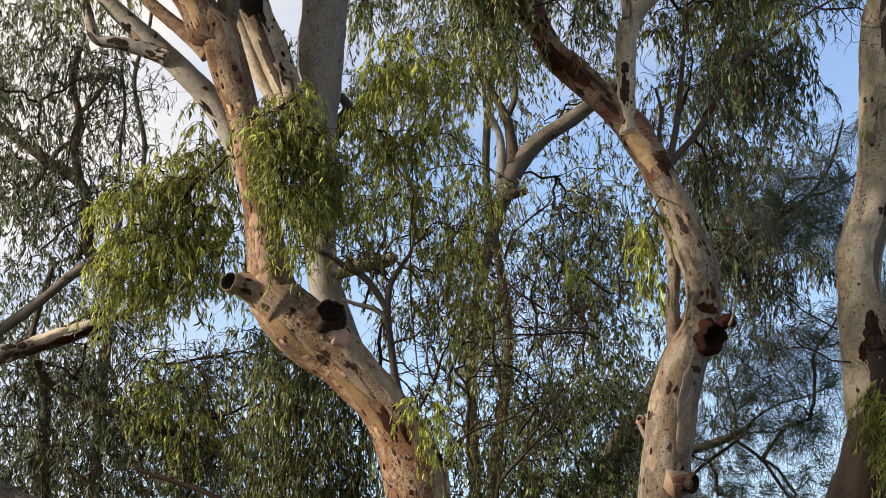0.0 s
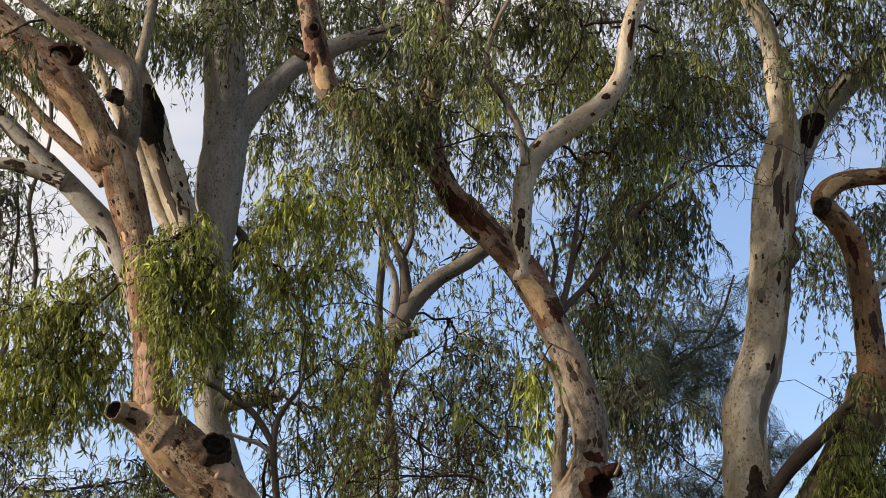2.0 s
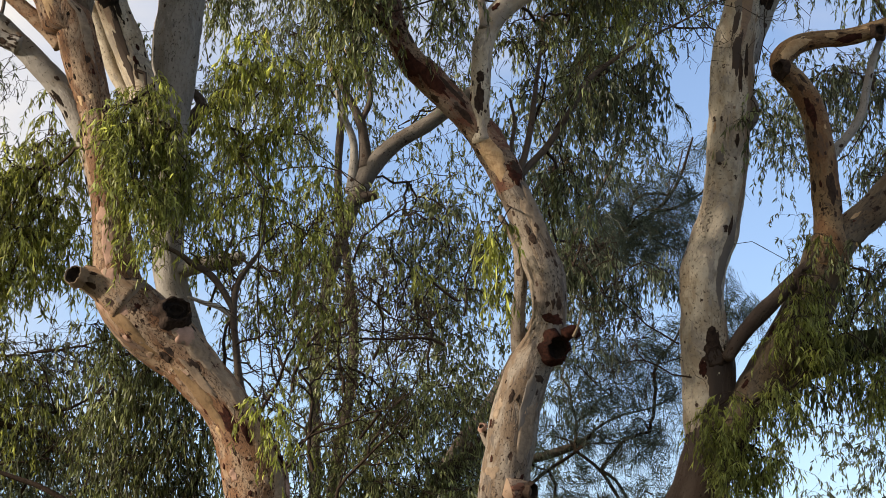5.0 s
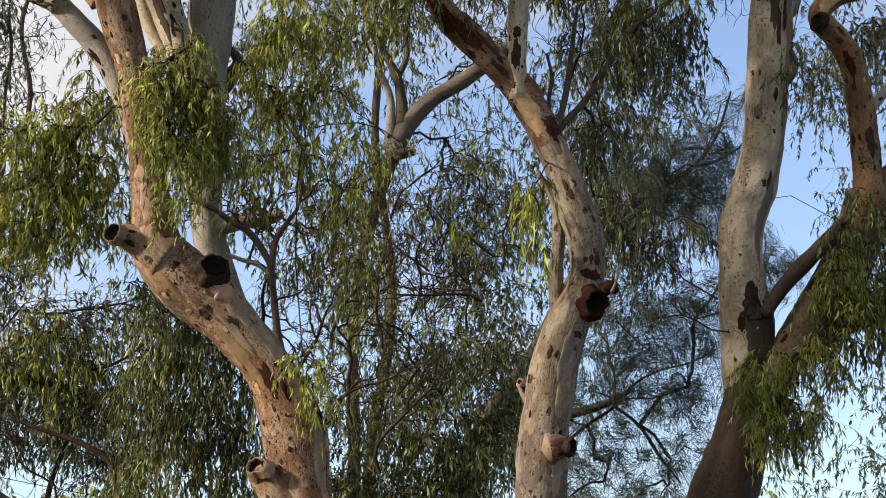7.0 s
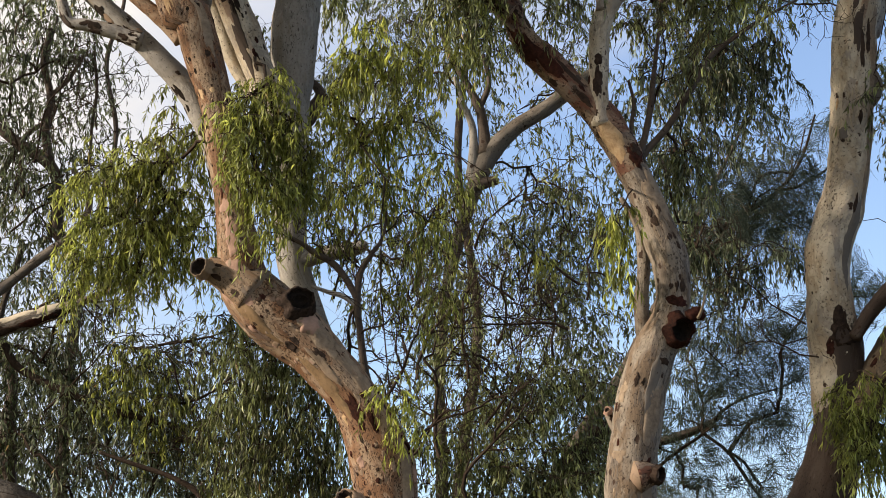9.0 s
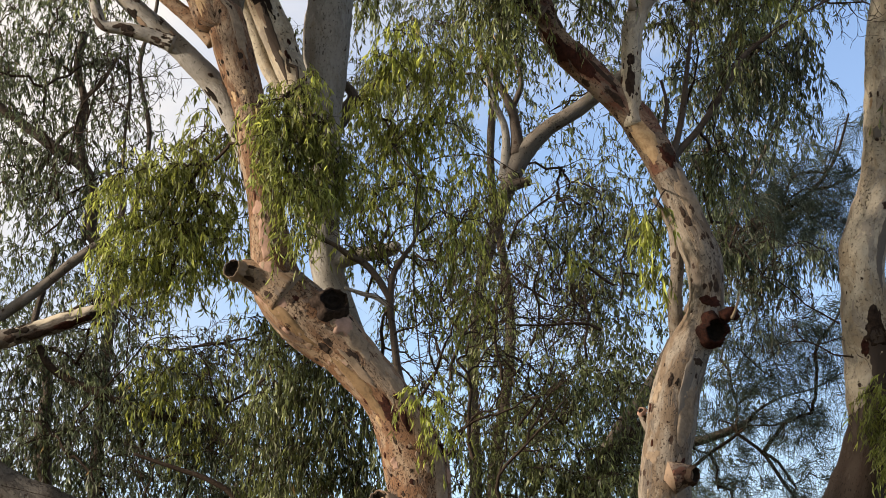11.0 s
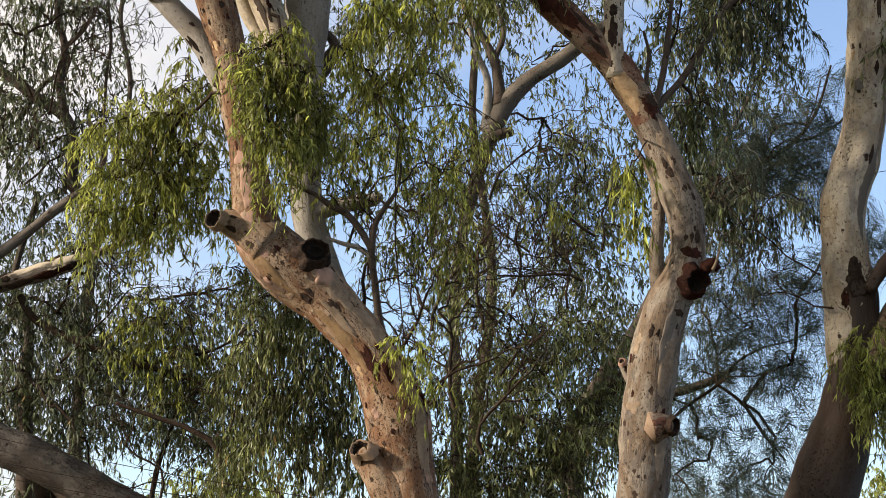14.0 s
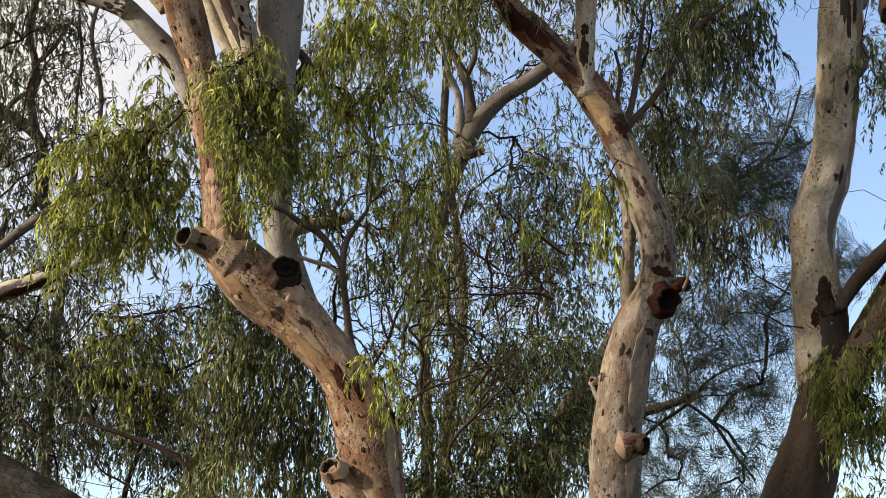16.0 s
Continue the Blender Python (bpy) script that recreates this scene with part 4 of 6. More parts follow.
bark_patch(ftrunk, (3.793, 16.2, 5.823), 10, 0.12, 0.04, DARK_BARK, seed=95)
bark_patch(ftrunk, (3.867, 16.2, 6.93), -20, 0.30, 0.06, BARK_BROWN, seed=96)
bark_patch(ftrunk, (3.677, 16.2, 5.103), 25, 0.16, 0.04, DARK_BARK, seed=97)
bark_patch(ftrunk, (3.696, 16.2, 4.013), 60, 0.6, 0.12, GREY_BARK, seed=3)
bark_patch(ftrunk, (3.653, 16.2, 3.983), 5, 0.34, 0.15, DARK_BARK, seed=121, label="dark torn bark round the knot")
bark_patch(ftrunk, (3.622, 16.2, 3.81), -20, 0.16, 0.08, RED_BARK, seed=122)
knot("knot", (3.637, 16, 3.93), (0.15, -1, 0), 0.075, ftrunk, DARK_BARK, CHAR, 1.1, label="dark knot where the thin limb joins", seed=4.0)
fright = limb("branch", [(3.941, 16.3, 6.698, 0.144), (4.118, 16.3, 7.139, 0.134), (4.317, 16.3, 7.468, 0.115), (4.603, 16.3, 7.801, 0.11), (4.94, 16.3, 8.074, 0.106), (5.325, 16.3, 8.382, 0.096), (5.769, 16.3, 8.697, 0.082), (6.554, 16.3, 9.099, 0.058)], BARK_GREY, pale, flare=0.1)
bark_patch(fright, (4.251, 16.3, 7.259), 0, 0.40, 0.26, CHAR, seed=51, proud=0.01, label="black hollow in the fork")
limb("branch_stub", [(3.943, 16.1, 5.987, 0.062), (4.005, 16.1, 6.078, 0.057), (4.026, 16.1, 6.183, 0.038), (4.007, 16.1, 6.276, 0.014)], BARK_ASH, pale, "small side stub")
gtrunk = limb("trunk", [(3.61, 16.1, 2.881, 0.142), (3.709, 16.1, 3.147, 0.152), (3.872, 16.1, 3.427, 0.166), (4.107, 16.1, 3.764, 0.199), (4.36, 16.1, 4.166, 0.209), (4.566, 16.1, 4.57, 0.218), (4.698, 16.1, 4.926, 0.19), (4.852, 16.1, 5.083, 0.156), (5.058, 16.1, 5.269, 0.147), (5.268, 16.1, 5.507, 0.142), (5.688, 16.1, 5.885, 0.123), (6.431, 16.1, 6.44, 0.095)], BARK_OLD, pale, "brownish leaning second stem")
g1 = limb("branch", [(4.666, 16, 4.755, 0.165), (4.652, 16, 5.105, 0.127), (4.618, 16, 5.457, 0.123), (4.584, 16, 5.811, 0.118), (4.519, 16, 6.142, 0.113), (4.38, 16, 6.378, 0.108), (4.24, 16, 6.506, 0.099), (4.262, 16, 6.632, 0.094), (4.406, 16, 6.743, 0.085), (4.601, 16, 6.794, 0.08), (4.858, 16, 6.828, 0.075), (5.127, 16, 6.925, 0.071), (5.483, 16, 7.101, 0.061), (6.015, 16, 7.501, 0.042)], BARK_GOLD, pale, "hooked orange-brown limb")
knot("knot", (4.178, 15.86, 6.472), (-0.75, -0.6, 0.1), 0.055, pale, DARK_BARK, CHAR, label="dark end of the hooked limb", seed=12.0)
knot("knot", (5.11, 15.9, 6.872), (0.2, -0.95, 0.1), 0.05, pale, DARK_BARK, CHAR, label="round black scar", seed=13.0)
bark_patch(g1, (4.344, 16, 6.677), 0, 0.35, 0.11, WOOD, seed=47, label="fresh orange bark")
bark_patch(g1, (4.858, 16, 6.828), 20, 0.25, 0.08, RED_BARK, seed=48)
bark_patch(g1, (4.638, 16, 5.407), 10, 0.3, 0.1, DARK_BARK, seed=49)
bark_patch(g1, (4.538, 16, 6.091), -25, 0.3, 0.08, RED_BARK, seed=50)
limb("branch", [(4.688, 16.1, 5.764, 0.057), (4.844, 16.1, 5.925, 0.043), (4.986, 16.1, 6.154, 0.038), (5.044, 16.1, 6.427, 0.036), (5.134, 16.1, 6.746, 0.031), (5.309, 16.1, 7.125, 0.024)], BARK_GREY, pale, flare=0.4)
limb("branch", [(3.74, 16, 3.909, 0.057), (3.874, 16, 4.124, 0.066), (4.063, 16, 4.336, 0.071), (4.289, 16, 4.567, 0.071), (4.516, 16, 4.774, 0.071)], BARK_BROWN, pale, "thin limb between the stems")
# moss and shade share this dark green colour
limb("branch", [(4.006, 16.2, 3.578, 0.143), (4.357, 16.2, 3.835, 0.134), (4.659, 16.2, 3.983, 0.138), (4.937, 16.2, 4.077, 0.143), (5.264, 16.2, 4.113, 0.138), (5.869, 16.2, 4.035, 0.119), (6.624, 16.2, 3.861, 0.095)], MOSS_SHADE, pale, "mossy low limb, its shade put into the dark colour")

# ---- the forked gum further back ----
fork = tree("gum_tree", (0.4, 20.0, 0.0), "slender forked grey gum among dense olive leaves")
limb("trunk", [(0.378, 20, 0.762, 0.118), (0.339, 20, 2.754, 0.071), (0.296, 20, 4.047, 0.053), (0.322, 20, 4.705, 0.053), (0.425, 20, 5.25, 0.065), (0.547, 20, 5.739, 0.082), (0.658, 20, 6.078, 0.094), (0.811, 20, 6.419, 0.1), (1.068, 20, 6.699, 0.091), (1.435, 20, 6.95, 0.08), (1.867, 20, 7.296, 0.065), (1.97, 20, 7.39, 0.06)], BARK_ASH, fork, "grey-brown bark", rooted=True)
limb("branch", [(0.761, 20, 6.416, 0.071), (0.729, 20, 6.696, 0.059), (0.685, 20, 6.914, 0.053), (0.542, 20, 7.195, 0.041), (0.399, 20, 7.445, 0.032), (0.261, 20, 7.761, 0.024)], BARK_DARK, fork, flare=0.3)
limb("branch", [(0.613, 20, 6.135, 0.059), (0.628, 20, 6.445, 0.05), (0.607, 20, 6.725, 0.041), (0.502, 20, 6.974, 0.035), (0.419, 20, 7.256, 0.027)], BARK_GREY, fork, flare=0.3)
limb("branch", [(0.685, 20, 6.914, 0.038), (0.786, 20, 7.199, 0.032), (0.722, 20, 7.514, 0.024)], BARK_DARK, fork)
limb("branch_stub", [(0.611, 19.9, 6.02, 0.064), (0.748, 19.9, 6.065, 0.059), (0.88, 19.9, 6.104, 0.053)], BARK_DARK, fork, "short dead stub")

# ---- gum at the left, in the back ----
heavy = tree("gum_tree", (-6.2, 19.0, 0.0), "spreading gum with heavy low limbs and thin grey-green leaves")
limb("trunk", [(-5.852, 19, 0.539, 0.308), (-5.826, 19, 1.894, 0.252), (-5.615, 19, 3.002, 0.224), (-5.325, 19, 3.791, 0.196), (-5.144, 19, 4.589, 0.168), (-5.027, 19, 5.571, 0.14), (-4.85, 19, 6.57, 0.112), (-4.747, 19, 7.944, 0.073)], BARK_DARK, heavy, rooted=True)
scarred = limb("branch", [(-5.336, 18.5, 3.45, 0.12), (-4.767, 18.5, 3.98, 0.093), (-4.228, 18.5, 4.165, 0.088), (-3.904, 18.5, 4.265, 0.084), (-3.66, 18.5, 4.345, 0.080), (-3.48, 18.5, 4.41, 0.070), (-3.30, 18.5, 4.47, 0.050), (-3.10, 18.5, 4.56, 0.028), (-2.9, 18.5, 4.62, 0.015)], BARK_ASH, heavy, "pale grey limb with black scars and a broken flank", rough_amount=0.34)
# weathered grey bark, darkened to hold the shade on this limb
limb("branch", [(-5.691, 18, 2.976, 0.212), (-5.002, 18, 2.905, 0.201), (-4.419, 18, 2.833, 0.191), (-3.934, 18, 2.602, 0.186), (-3.613, 18, 2.485, 0.191), (-3.291, 18, 2.322, 0.191), (-2.996, 18, 2.168, 0.180), (-2.677, 18, 2.057, 0.127), (-2.334, 18, 1.999, 0.074)], BARK_WEATHERED_SHADE, heavy, "heavy weathered grey low limb, cracked along its length, shade in its colour")
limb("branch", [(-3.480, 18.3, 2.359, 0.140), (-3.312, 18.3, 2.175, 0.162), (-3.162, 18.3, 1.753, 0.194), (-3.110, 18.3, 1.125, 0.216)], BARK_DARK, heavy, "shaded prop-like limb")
limb("branch", [(-3.730, 18.6, 2.450, 0.088), (-3.637, 18.6, 2.181, 0.099), (-3.589, 18.6, 1.698, 0.120)], TWIG, heavy)
limb("branch", [(-3.968, 18.6, 4.094, 0.038), (-3.815, 18.6, 3.868, 0.038), (-3.400, 18.6, 3.658, 0.038), (-2.899, 18.6, 3.471, 0.033), (-2.368, 18.6, 3.335, 0.027), (-2.180, 18.6, 3.260, 0.016)], TWIG, heavy)
limb("branch", [(-2.864, 17.8, 2.995, 0.016), (-2.462, 17.8, 2.864, 0.021), (-2.177, 17.8, 2.769, 0.026), (-1.933, 17.8, 2.615, 0.031), (-1.862, 17.8, 2.330, 0.031), (-1.832, 17.8, 2.011, 0.037), (-1.810, 17.8, 1.610, 0.042)], TWIG, heavy, "thin bent dark stem")
limb("branch", [(-1.893, 17.6, 2.707, 0.016), (-1.702, 17.6, 2.524, 0.016), (-1.418, 17.6, 2.276, 0.016), (-1.175, 17.6, 2.013, 0.016), (-0.942, 17.6, 1.671, 0.016)], TWIG, heavy)
limb("branch", [(-2.678, 19, 2.140, 0.028), (-2.618, 19, 2.483, 0.028), (-2.513, 19, 2.817, 0.022), (-2.444, 19, 3.097, 0.017)], TWIG, heavy)
limb("branch", [(-5.141, 19.1, 4.033, 0.067), (-4.430, 19.1, 4.500, 0.056), (-4.047, 19.1, 4.793, 0.051), (-3.773, 19.1, 5.028, 0.051), (-3.496, 19.1, 5.235, 0.045), (-3.360, 19.1, 5.382, 0.039), (-3.297, 19.1, 5.675, 0.034), (-3.469, 19.1, 5.966, 0.028)], BARK_ASH, heavy, "greenish grey limb")
limb("branch", [(-4.833, 19.6, 6.851, 0.046), (-4.343, 19.6, 6.493, 0.052), (-4.099, 19.6, 6.315, 0.058), (-3.796, 19.6, 6.107, 0.063), (-3.694, 19.6, 5.778, 0.069), (-3.697, 19.6, 5.418, 0.069), (-3.526, 19.6, 5.242, 0.058)], BARK_DARK, heavy)
limb("branch", [(-3.795, 19.6, 6.077, 0.052), (-3.871, 19.6, 6.500, 0.046), (-3.840, 19.6, 6.866, 0.040), (-3.932, 19.6, 7.232, 0.035), (-3.870, 19.6, 7.602, 0.029)], BARK_DARK, heavy)
limb("branch", [(-3.840, 19.6, 6.866, 0.029), (-3.658, 19.6, 7.052, 0.023), (-3.519, 19.6, 7.299, 0.017)], BARK_DARK, heavy)
limb("branch", [(-3.397, 19.6, 6.143, 0.017), (-3.390, 19.6, 6.568, 0.017), (-3.357, 19.6, 6.934, 0.017), (-3.403, 19.6, 7.363, 0.012)], BARK_DARK, heavy)
limb("branch", [(-4.047, 20, 1.359, 0.118), (-4.128, 20, 2.513, 0.094), (-4.179, 20, 3.391, 0.088), (-4.162, 20, 3.925, 0.053), (-4.334, 20, 4.461, 0.038), (-4.134, 20, 5.309, 0.032)], BARK_DARK, heavy, "dark upright stem")
limb("branch", [(-4.372, 20, 6.17, 0.035), (-4.144, 20, 6.543, 0.029), (-3.881, 20, 6.793, 0.024), (-3.978, 20, 7.296, 0.021), (-3.889, 20, 7.868, 0.015)], BARK_DARK, heavy)

# ---- she-oak ----
oak = tree("she_oak", (3.4, 23.0, 0.0), "dark feathery she-oak with drooping needles", "she-oaks")
limb("trunk", [(1.72, 23, 0.546, 0.203), (1.784, 23, 2.505, 0.135), (1.884, 23, 3.308, 0.108), (2.121, 23, 3.784, 0.095), (2.462, 23, 4.265, 0.088), (2.945, 23, 5.166, 0.081), (3.366, 23, 6.079, 0.054), (3.65, 23, 6.718, 0.03), (3.937, 23, 7.293, 0.02), (4.154, 23, 7.799, 0.01)], BARK_DARK, oak, "dark rough bark", rooted=True)
limb("branch", [(2.121, 23, 3.784, 0.088), (2.729, 23, 3.59, 0.061), (3.339, 23, 3.735, 0.047), (3.747, 23, 3.945, 0.03)], BARK_DARK, oak)
limb("branch", [(3.084, 23, 5.446, 0.068), (3.641, 23, 6.013, 0.041), (4.129, 23, 6.372, 0.024), (4.408, 23, 6.518, 0.014)], BARK_DARK, oak)

# ---- sheets of bark ----
bark_patch(trunk, (-0.767, 15, 3.848), 34, 0.20, 0.17, GREY_BARK, proud=0.020, seed=152, label="grey callus under the knot")
bark_patch(trunk, (-1.294, 15, 3.839), -34, 0.70, 0.10, BARK_GOLD, seed=155, label="orange-brown flank")
bark_patch(trunk, (-0.743, 15, 3.266), -36, 0.60, 0.09, BARK_GOLD, seed=156)
bark_patch(trunk, (-0.390, 15, 3.317), 30, 0.60, 0.09, BARK_PINK, seed=157)
bark_patch(trunk, (-0.659, 15, 3.446), -12, 0.40, 0.07, BARK_PINK, seed=158)
bark_patch(btrunk, (1.843, 14.6, 3.307), 12, 0.40, 0.09, BARK_ASH, seed=164)
bark_patch(btrunk, (1.684, 14.6, 3.348), -8, 0.055, 0.03, CHAR, seed=165)
bark_patch(btrunk, (1.874, 14.6, 3.416), 10, 0.03, 0.05, CHAR, seed=166)
bark_patch(btrunk, (1.917, 14.6, 3.369), 20, 0.03, 0.05, CHAR, seed=167)
bark_patch(btrunk, (2.110, 14.6, 4.055), 5, 0.09, 0.03, DARK_BARK, seed=168)

# ---- torn flakes and scars on the bark ----
flakes(trunk, 1.0, 9.0, 110, (RED_BARK, RED_BARK, DARK_BARK, BARK_BLOTCH, WOOD, GREY_BARK), 11)
flakes(trunk, 2.0, 5.6, 14, (WOOD, PINK_BARK, GREY_BARK, BARK_BLOTCH), 12, 3.2)
flakes(trunk, 2.2, 3.5, 40, (RED_BARK, BARK_BLOTCH, RED_BARK, DARK_BARK), 44, 1.2)
flakes(trunk, 3.45, 3.98, 44, (RED_BARK, BARK_BLOTCH, DARK_BARK, PINK_BARK, GREY_BARK), 43, 1.5)
bark_patch(scarred, (-4.035, 18.5, 4.514), 40, 0.40, 0.08, DARK_BARK, seed=181)
bark_patch(scarred, (-3.709, 18.5, 4.578), 35, 0.45, 0.08, RED_BARK, seed=182)
bark_patch(scarred, (-4.159, 18.5, 4.463), -10, 0.10, 0.07, CHAR, seed=183)
bark_patch(scarred, (-3.897, 18.5, 4.498), -40, 0.50, 0.07, BARK_PALE, seed=184)
bark_patch(scarred, (-3.574, 18.5, 4.646), -30, 0.35, 0.09, BARK_PALE, seed=185)
bark_patch(scarred, (-3.517, 18.5, 4.590), 40, 0.25, 0.07, CHAR, seed=186)
flakes(scarred, 3.5, 5.0, 34, (CHAR, DARK_BARK, RED_BARK, BARK_PALE, BARK_BLOTCH), 41, 2.0)
flakes(grey_limb, 5.0, 9.0, 54, (CHAR, DARK_BARK, BARK_BROWN, BARK_BLOTCH), 31, 1.9)
flakes(grey_fork, 5.0, 9.0, 30, (CHAR, DARK_BARK, BARK_BROWN), 33, 1.8)
flakes(trunk, 5.0, 9.0, 130, (CHAR, CHAR, DARK_BARK, RED_BARK), 32, 0.75)
flakes(btrunk, 1.0, 7.5, 84, (DARK_BARK, RED_BARK, DARK_BARK, BARK_BLOTCH, GREY_BARK), 13, 0.65)
flakes(btrunk, 1.0, 5.0, 10, (GREY_BARK, BARK_PINK), 14, 2.2)
flakes(bupper, 5.0, 9.5, 64, (RED_BARK, DARK_BARK, RED_BARK, BARK_BROWN), 15, 1.3)
flakes(b2, 5.5, 9.5, 18, (DARK_BARK, RED_BARK, BARK_BLOTCH), 16)
flakes(mlimb, 5.5, 9.5, 16, (DARK_BARK, RED_BARK, WOOD), 17)
flakes(ftrunk, 3.0, 9.5, 36, (DARK_BARK, DARK_BARK, BARK_BLOTCH, GREY_BARK), 18, 0.75)
flakes(ftrunk, 3.0, 8.5, 10, (GREY_BARK, BARK_ASH, WOOD), 19, 3.0)
flakes(g1, 4.0, 9.5, 64, (DARK_BARK, RED_BARK, DARK_BARK, BARK_BROWN, WOOD), 20, 1.5)
flakes(gtrunk, 3.0, 8.0, 46, (DARK_BARK, DARK_BARK, BARK_BROWN, RED_BARK, WOOD), 21, 1.3)

# ---- crowns ----
GAPS20 = [(-2.85, 6.9, 0.27, 0.32), (-2.71, 7.24, 0.24, 0.21), (4.23, 7.53, 0.27, 0.35), (3.93, 7.84, 0.24, 0.21), (3.92, 3.55, 0.24, 0.65), (3.87, 4.03, 0.27, 0.29), (5.15, 5.44, 0.29, 0.65), (5.2, 4.83, 0.35, 0.29), (1.03, 6.27, 0.16, 0.18), (-2.84, 2.53, 0.41, 0.21), (-2.67, 4.48, 0.41, 0.15), (-0.96, 4.93, 0.21, 0.27), (-0.36, 4.33, 0.27, 0.21), (0.59, 5.37, 0.22, 0.21), (0.92, 4.8, 0.24, 0.19), (-0.3, 6.87, 0.2, 0.22), (0.07, 6.26, 0.16, 0.19), (0.48, 7.1, 0.18, 0.24)]
GAPS26 = [(-3.7, 8.48, 0.34, 0.42), (-3.52, 8.93, 0.31, 0.27), (5.5, 9.31, 0.34, 0.46), (5.11, 9.72, 0.31, 0.27), (5.09, 4.14, 0.31, 0.84), (5.03, 4.76, 0.34, 0.38), (6.7, 6.59, 0.38, 0.84), (6.76, 5.8, 0.46, 0.38), (1.34, 7.67, 0.21, 0.23), (-3.7, 2.81, 0.54, 0.27), (-3.48, 5.35, 0.54, 0.19), (-1.25, 5.93, 0.27, 0.34), (-0.46, 5.15, 0.34, 0.27), (0.76, 6.51, 0.29, 0.28), (1.2, 5.76, 0.31, 0.25), (-0.4, 8.45, 0.26, 0.29), (0.09, 7.65, 0.21, 0.25), (0.63, 8.75, 0.23, 0.31)]

crown(gum, [(-1.31, 14.45, 5.35, 0.18, 0.25, 0.21, 2), (-1.12, 14.5, 5.48, 0.17, 0.25, 0.19, 1.8), (-1.39, 14.4, 5.02, 0.14, 0.2, 0.21, 1.6), (-1.26, 14.4, 4.71, 0.14, 0.2, 0.2, 1.7), (-1.21, 14.45, 5.3, 0.19, 0.25, 0.23, 1.6), (-1.3, 14.4, 4.91, 0.16, 0.2, 0.23, 1.2), (-1.02, 14.5, 5.07, 0.21, 0.3, 0.32, 1.6), (-1.12, 14.45, 4.61, 0.15, 0.25, 0.19, 2), (-0.86, 14.7, 4.87, 0.19, 0.3, 0.3, 1.4), (-1.16, 14.5, 4.37, 0.09, 0.2, 0.13, 1.6)],
      LEAF_YELLOW, leaf=0.094, wide=0.0125, loose=0.46, spread=0.16, hang=0.36, label="yellow-green sprays hanging before the trunk", anchor=[(-1.31, 15.0, 5.98), (-0.9, 15.2, 5.81)])
crown(gum, [(-2.32, 15.5, 5.1, 0.39, 0.5, 0.25, 1.78), (-2.6, 15.4, 4.82, 0.23, 0.5, 0.27, 1.63), (-2.02, 15.8, 5.32, 0.23, 0.4, 0.23, 1.63), (-2.25, 15.6, 4.65, 0.41, 0.5, 0.32, 1.92), (-2.6, 15.5, 4.39, 0.23, 0.4, 0.32, 1.63), (-1.92, 16.1, 4.9, 0.21, 0.3, 0.33, 1.78), (-2.35, 15.7, 4.24, 0.32, 0.4, 0.21, 1.48), (-2.04, 16, 4.49, 0.24, 0.4, 0.24, 1.48), (-2.71, 15.5, 4.13, 0.16, 0.3, 0.18, 0.89), (-2.07, 16.1, 5.82, 0.09, 0.3, 0.17, 0.89)],
      LEAF_YELLOW, leaf=0.094, wide=0.0125, loose=0.46, spread=0.19, hang=0.33, label="dense yellow-green drooping leaves beside the trunk", anchor=[(-1.63, 15.0, 5.28), (-1.59, 15.0, 4.72)])
crown(gum, [(-0.51, 14.6, 5.74, 0.24, 0.4, 0.15, 1.8), (-0.1, 14.8, 5.8, 0.2, 0.4, 0.13, 1.6), (-0.3, 14.6, 5.93, 0.26, 0.4, 0.13, 1.5), (-0.64, 14.6, 5.49, 0.15, 0.4, 0.15, 1.2), (-0.49, 15.4, 5.39, 0.27, 0.5, 0.27, 1.1), (-0.09, 15.6, 5.59, 0.25, 0.5, 0.28, 1), (1.16, 17, 4.56, 0.18, 0.4, 0.15, 0.9), (-0.12, 14.6, 3.03, 0.12, 0.2, 0.19, 1.6), (-0.01, 14.7, 2.78, 0.09, 0.2, 0.17, 1)],
      LEAF_LIME, leaf=0.092, wide=0.0128, spread=0.16, hang=0.32, label="sunlit yellow-green leaves", anchor=[(-0.95, 16.0, 6.03), (-0.54, 15.6, 5.63)])
crown(grey, [(0.23, 16.4, 5.19, 0.24, 0.6, 0.34, 0.83), (-0.3, 15.9, 4.95, 0.33, 0.6, 0.19, 0.98), (0.04, 16.3, 4.72, 0.29, 0.6, 0.29, 0.75), (-0.63, 15.6, 5.01, 0.18, 0.5, 0.28, 0.9), (-0.72, 15.9, 4.58, 0.16, 0.3, 0.19, 1.12), (-0.15, 16.6, 4.37, 0.22, 0.5, 0.29, 0.83), (0.25, 17, 4.34, 0.25, 0.6, 0.35, 0.52)],
      LEAF_YELLOW, leaf=0.092, wide=0.0138, spread=0.18, hang=0.36, label="yellowish leaves beside the grey trunk", anchor=[(-0.79, 16.8, 6.15), (-0.96, 16.7, 4.63), (-0.56, 16.7, 4.74)])
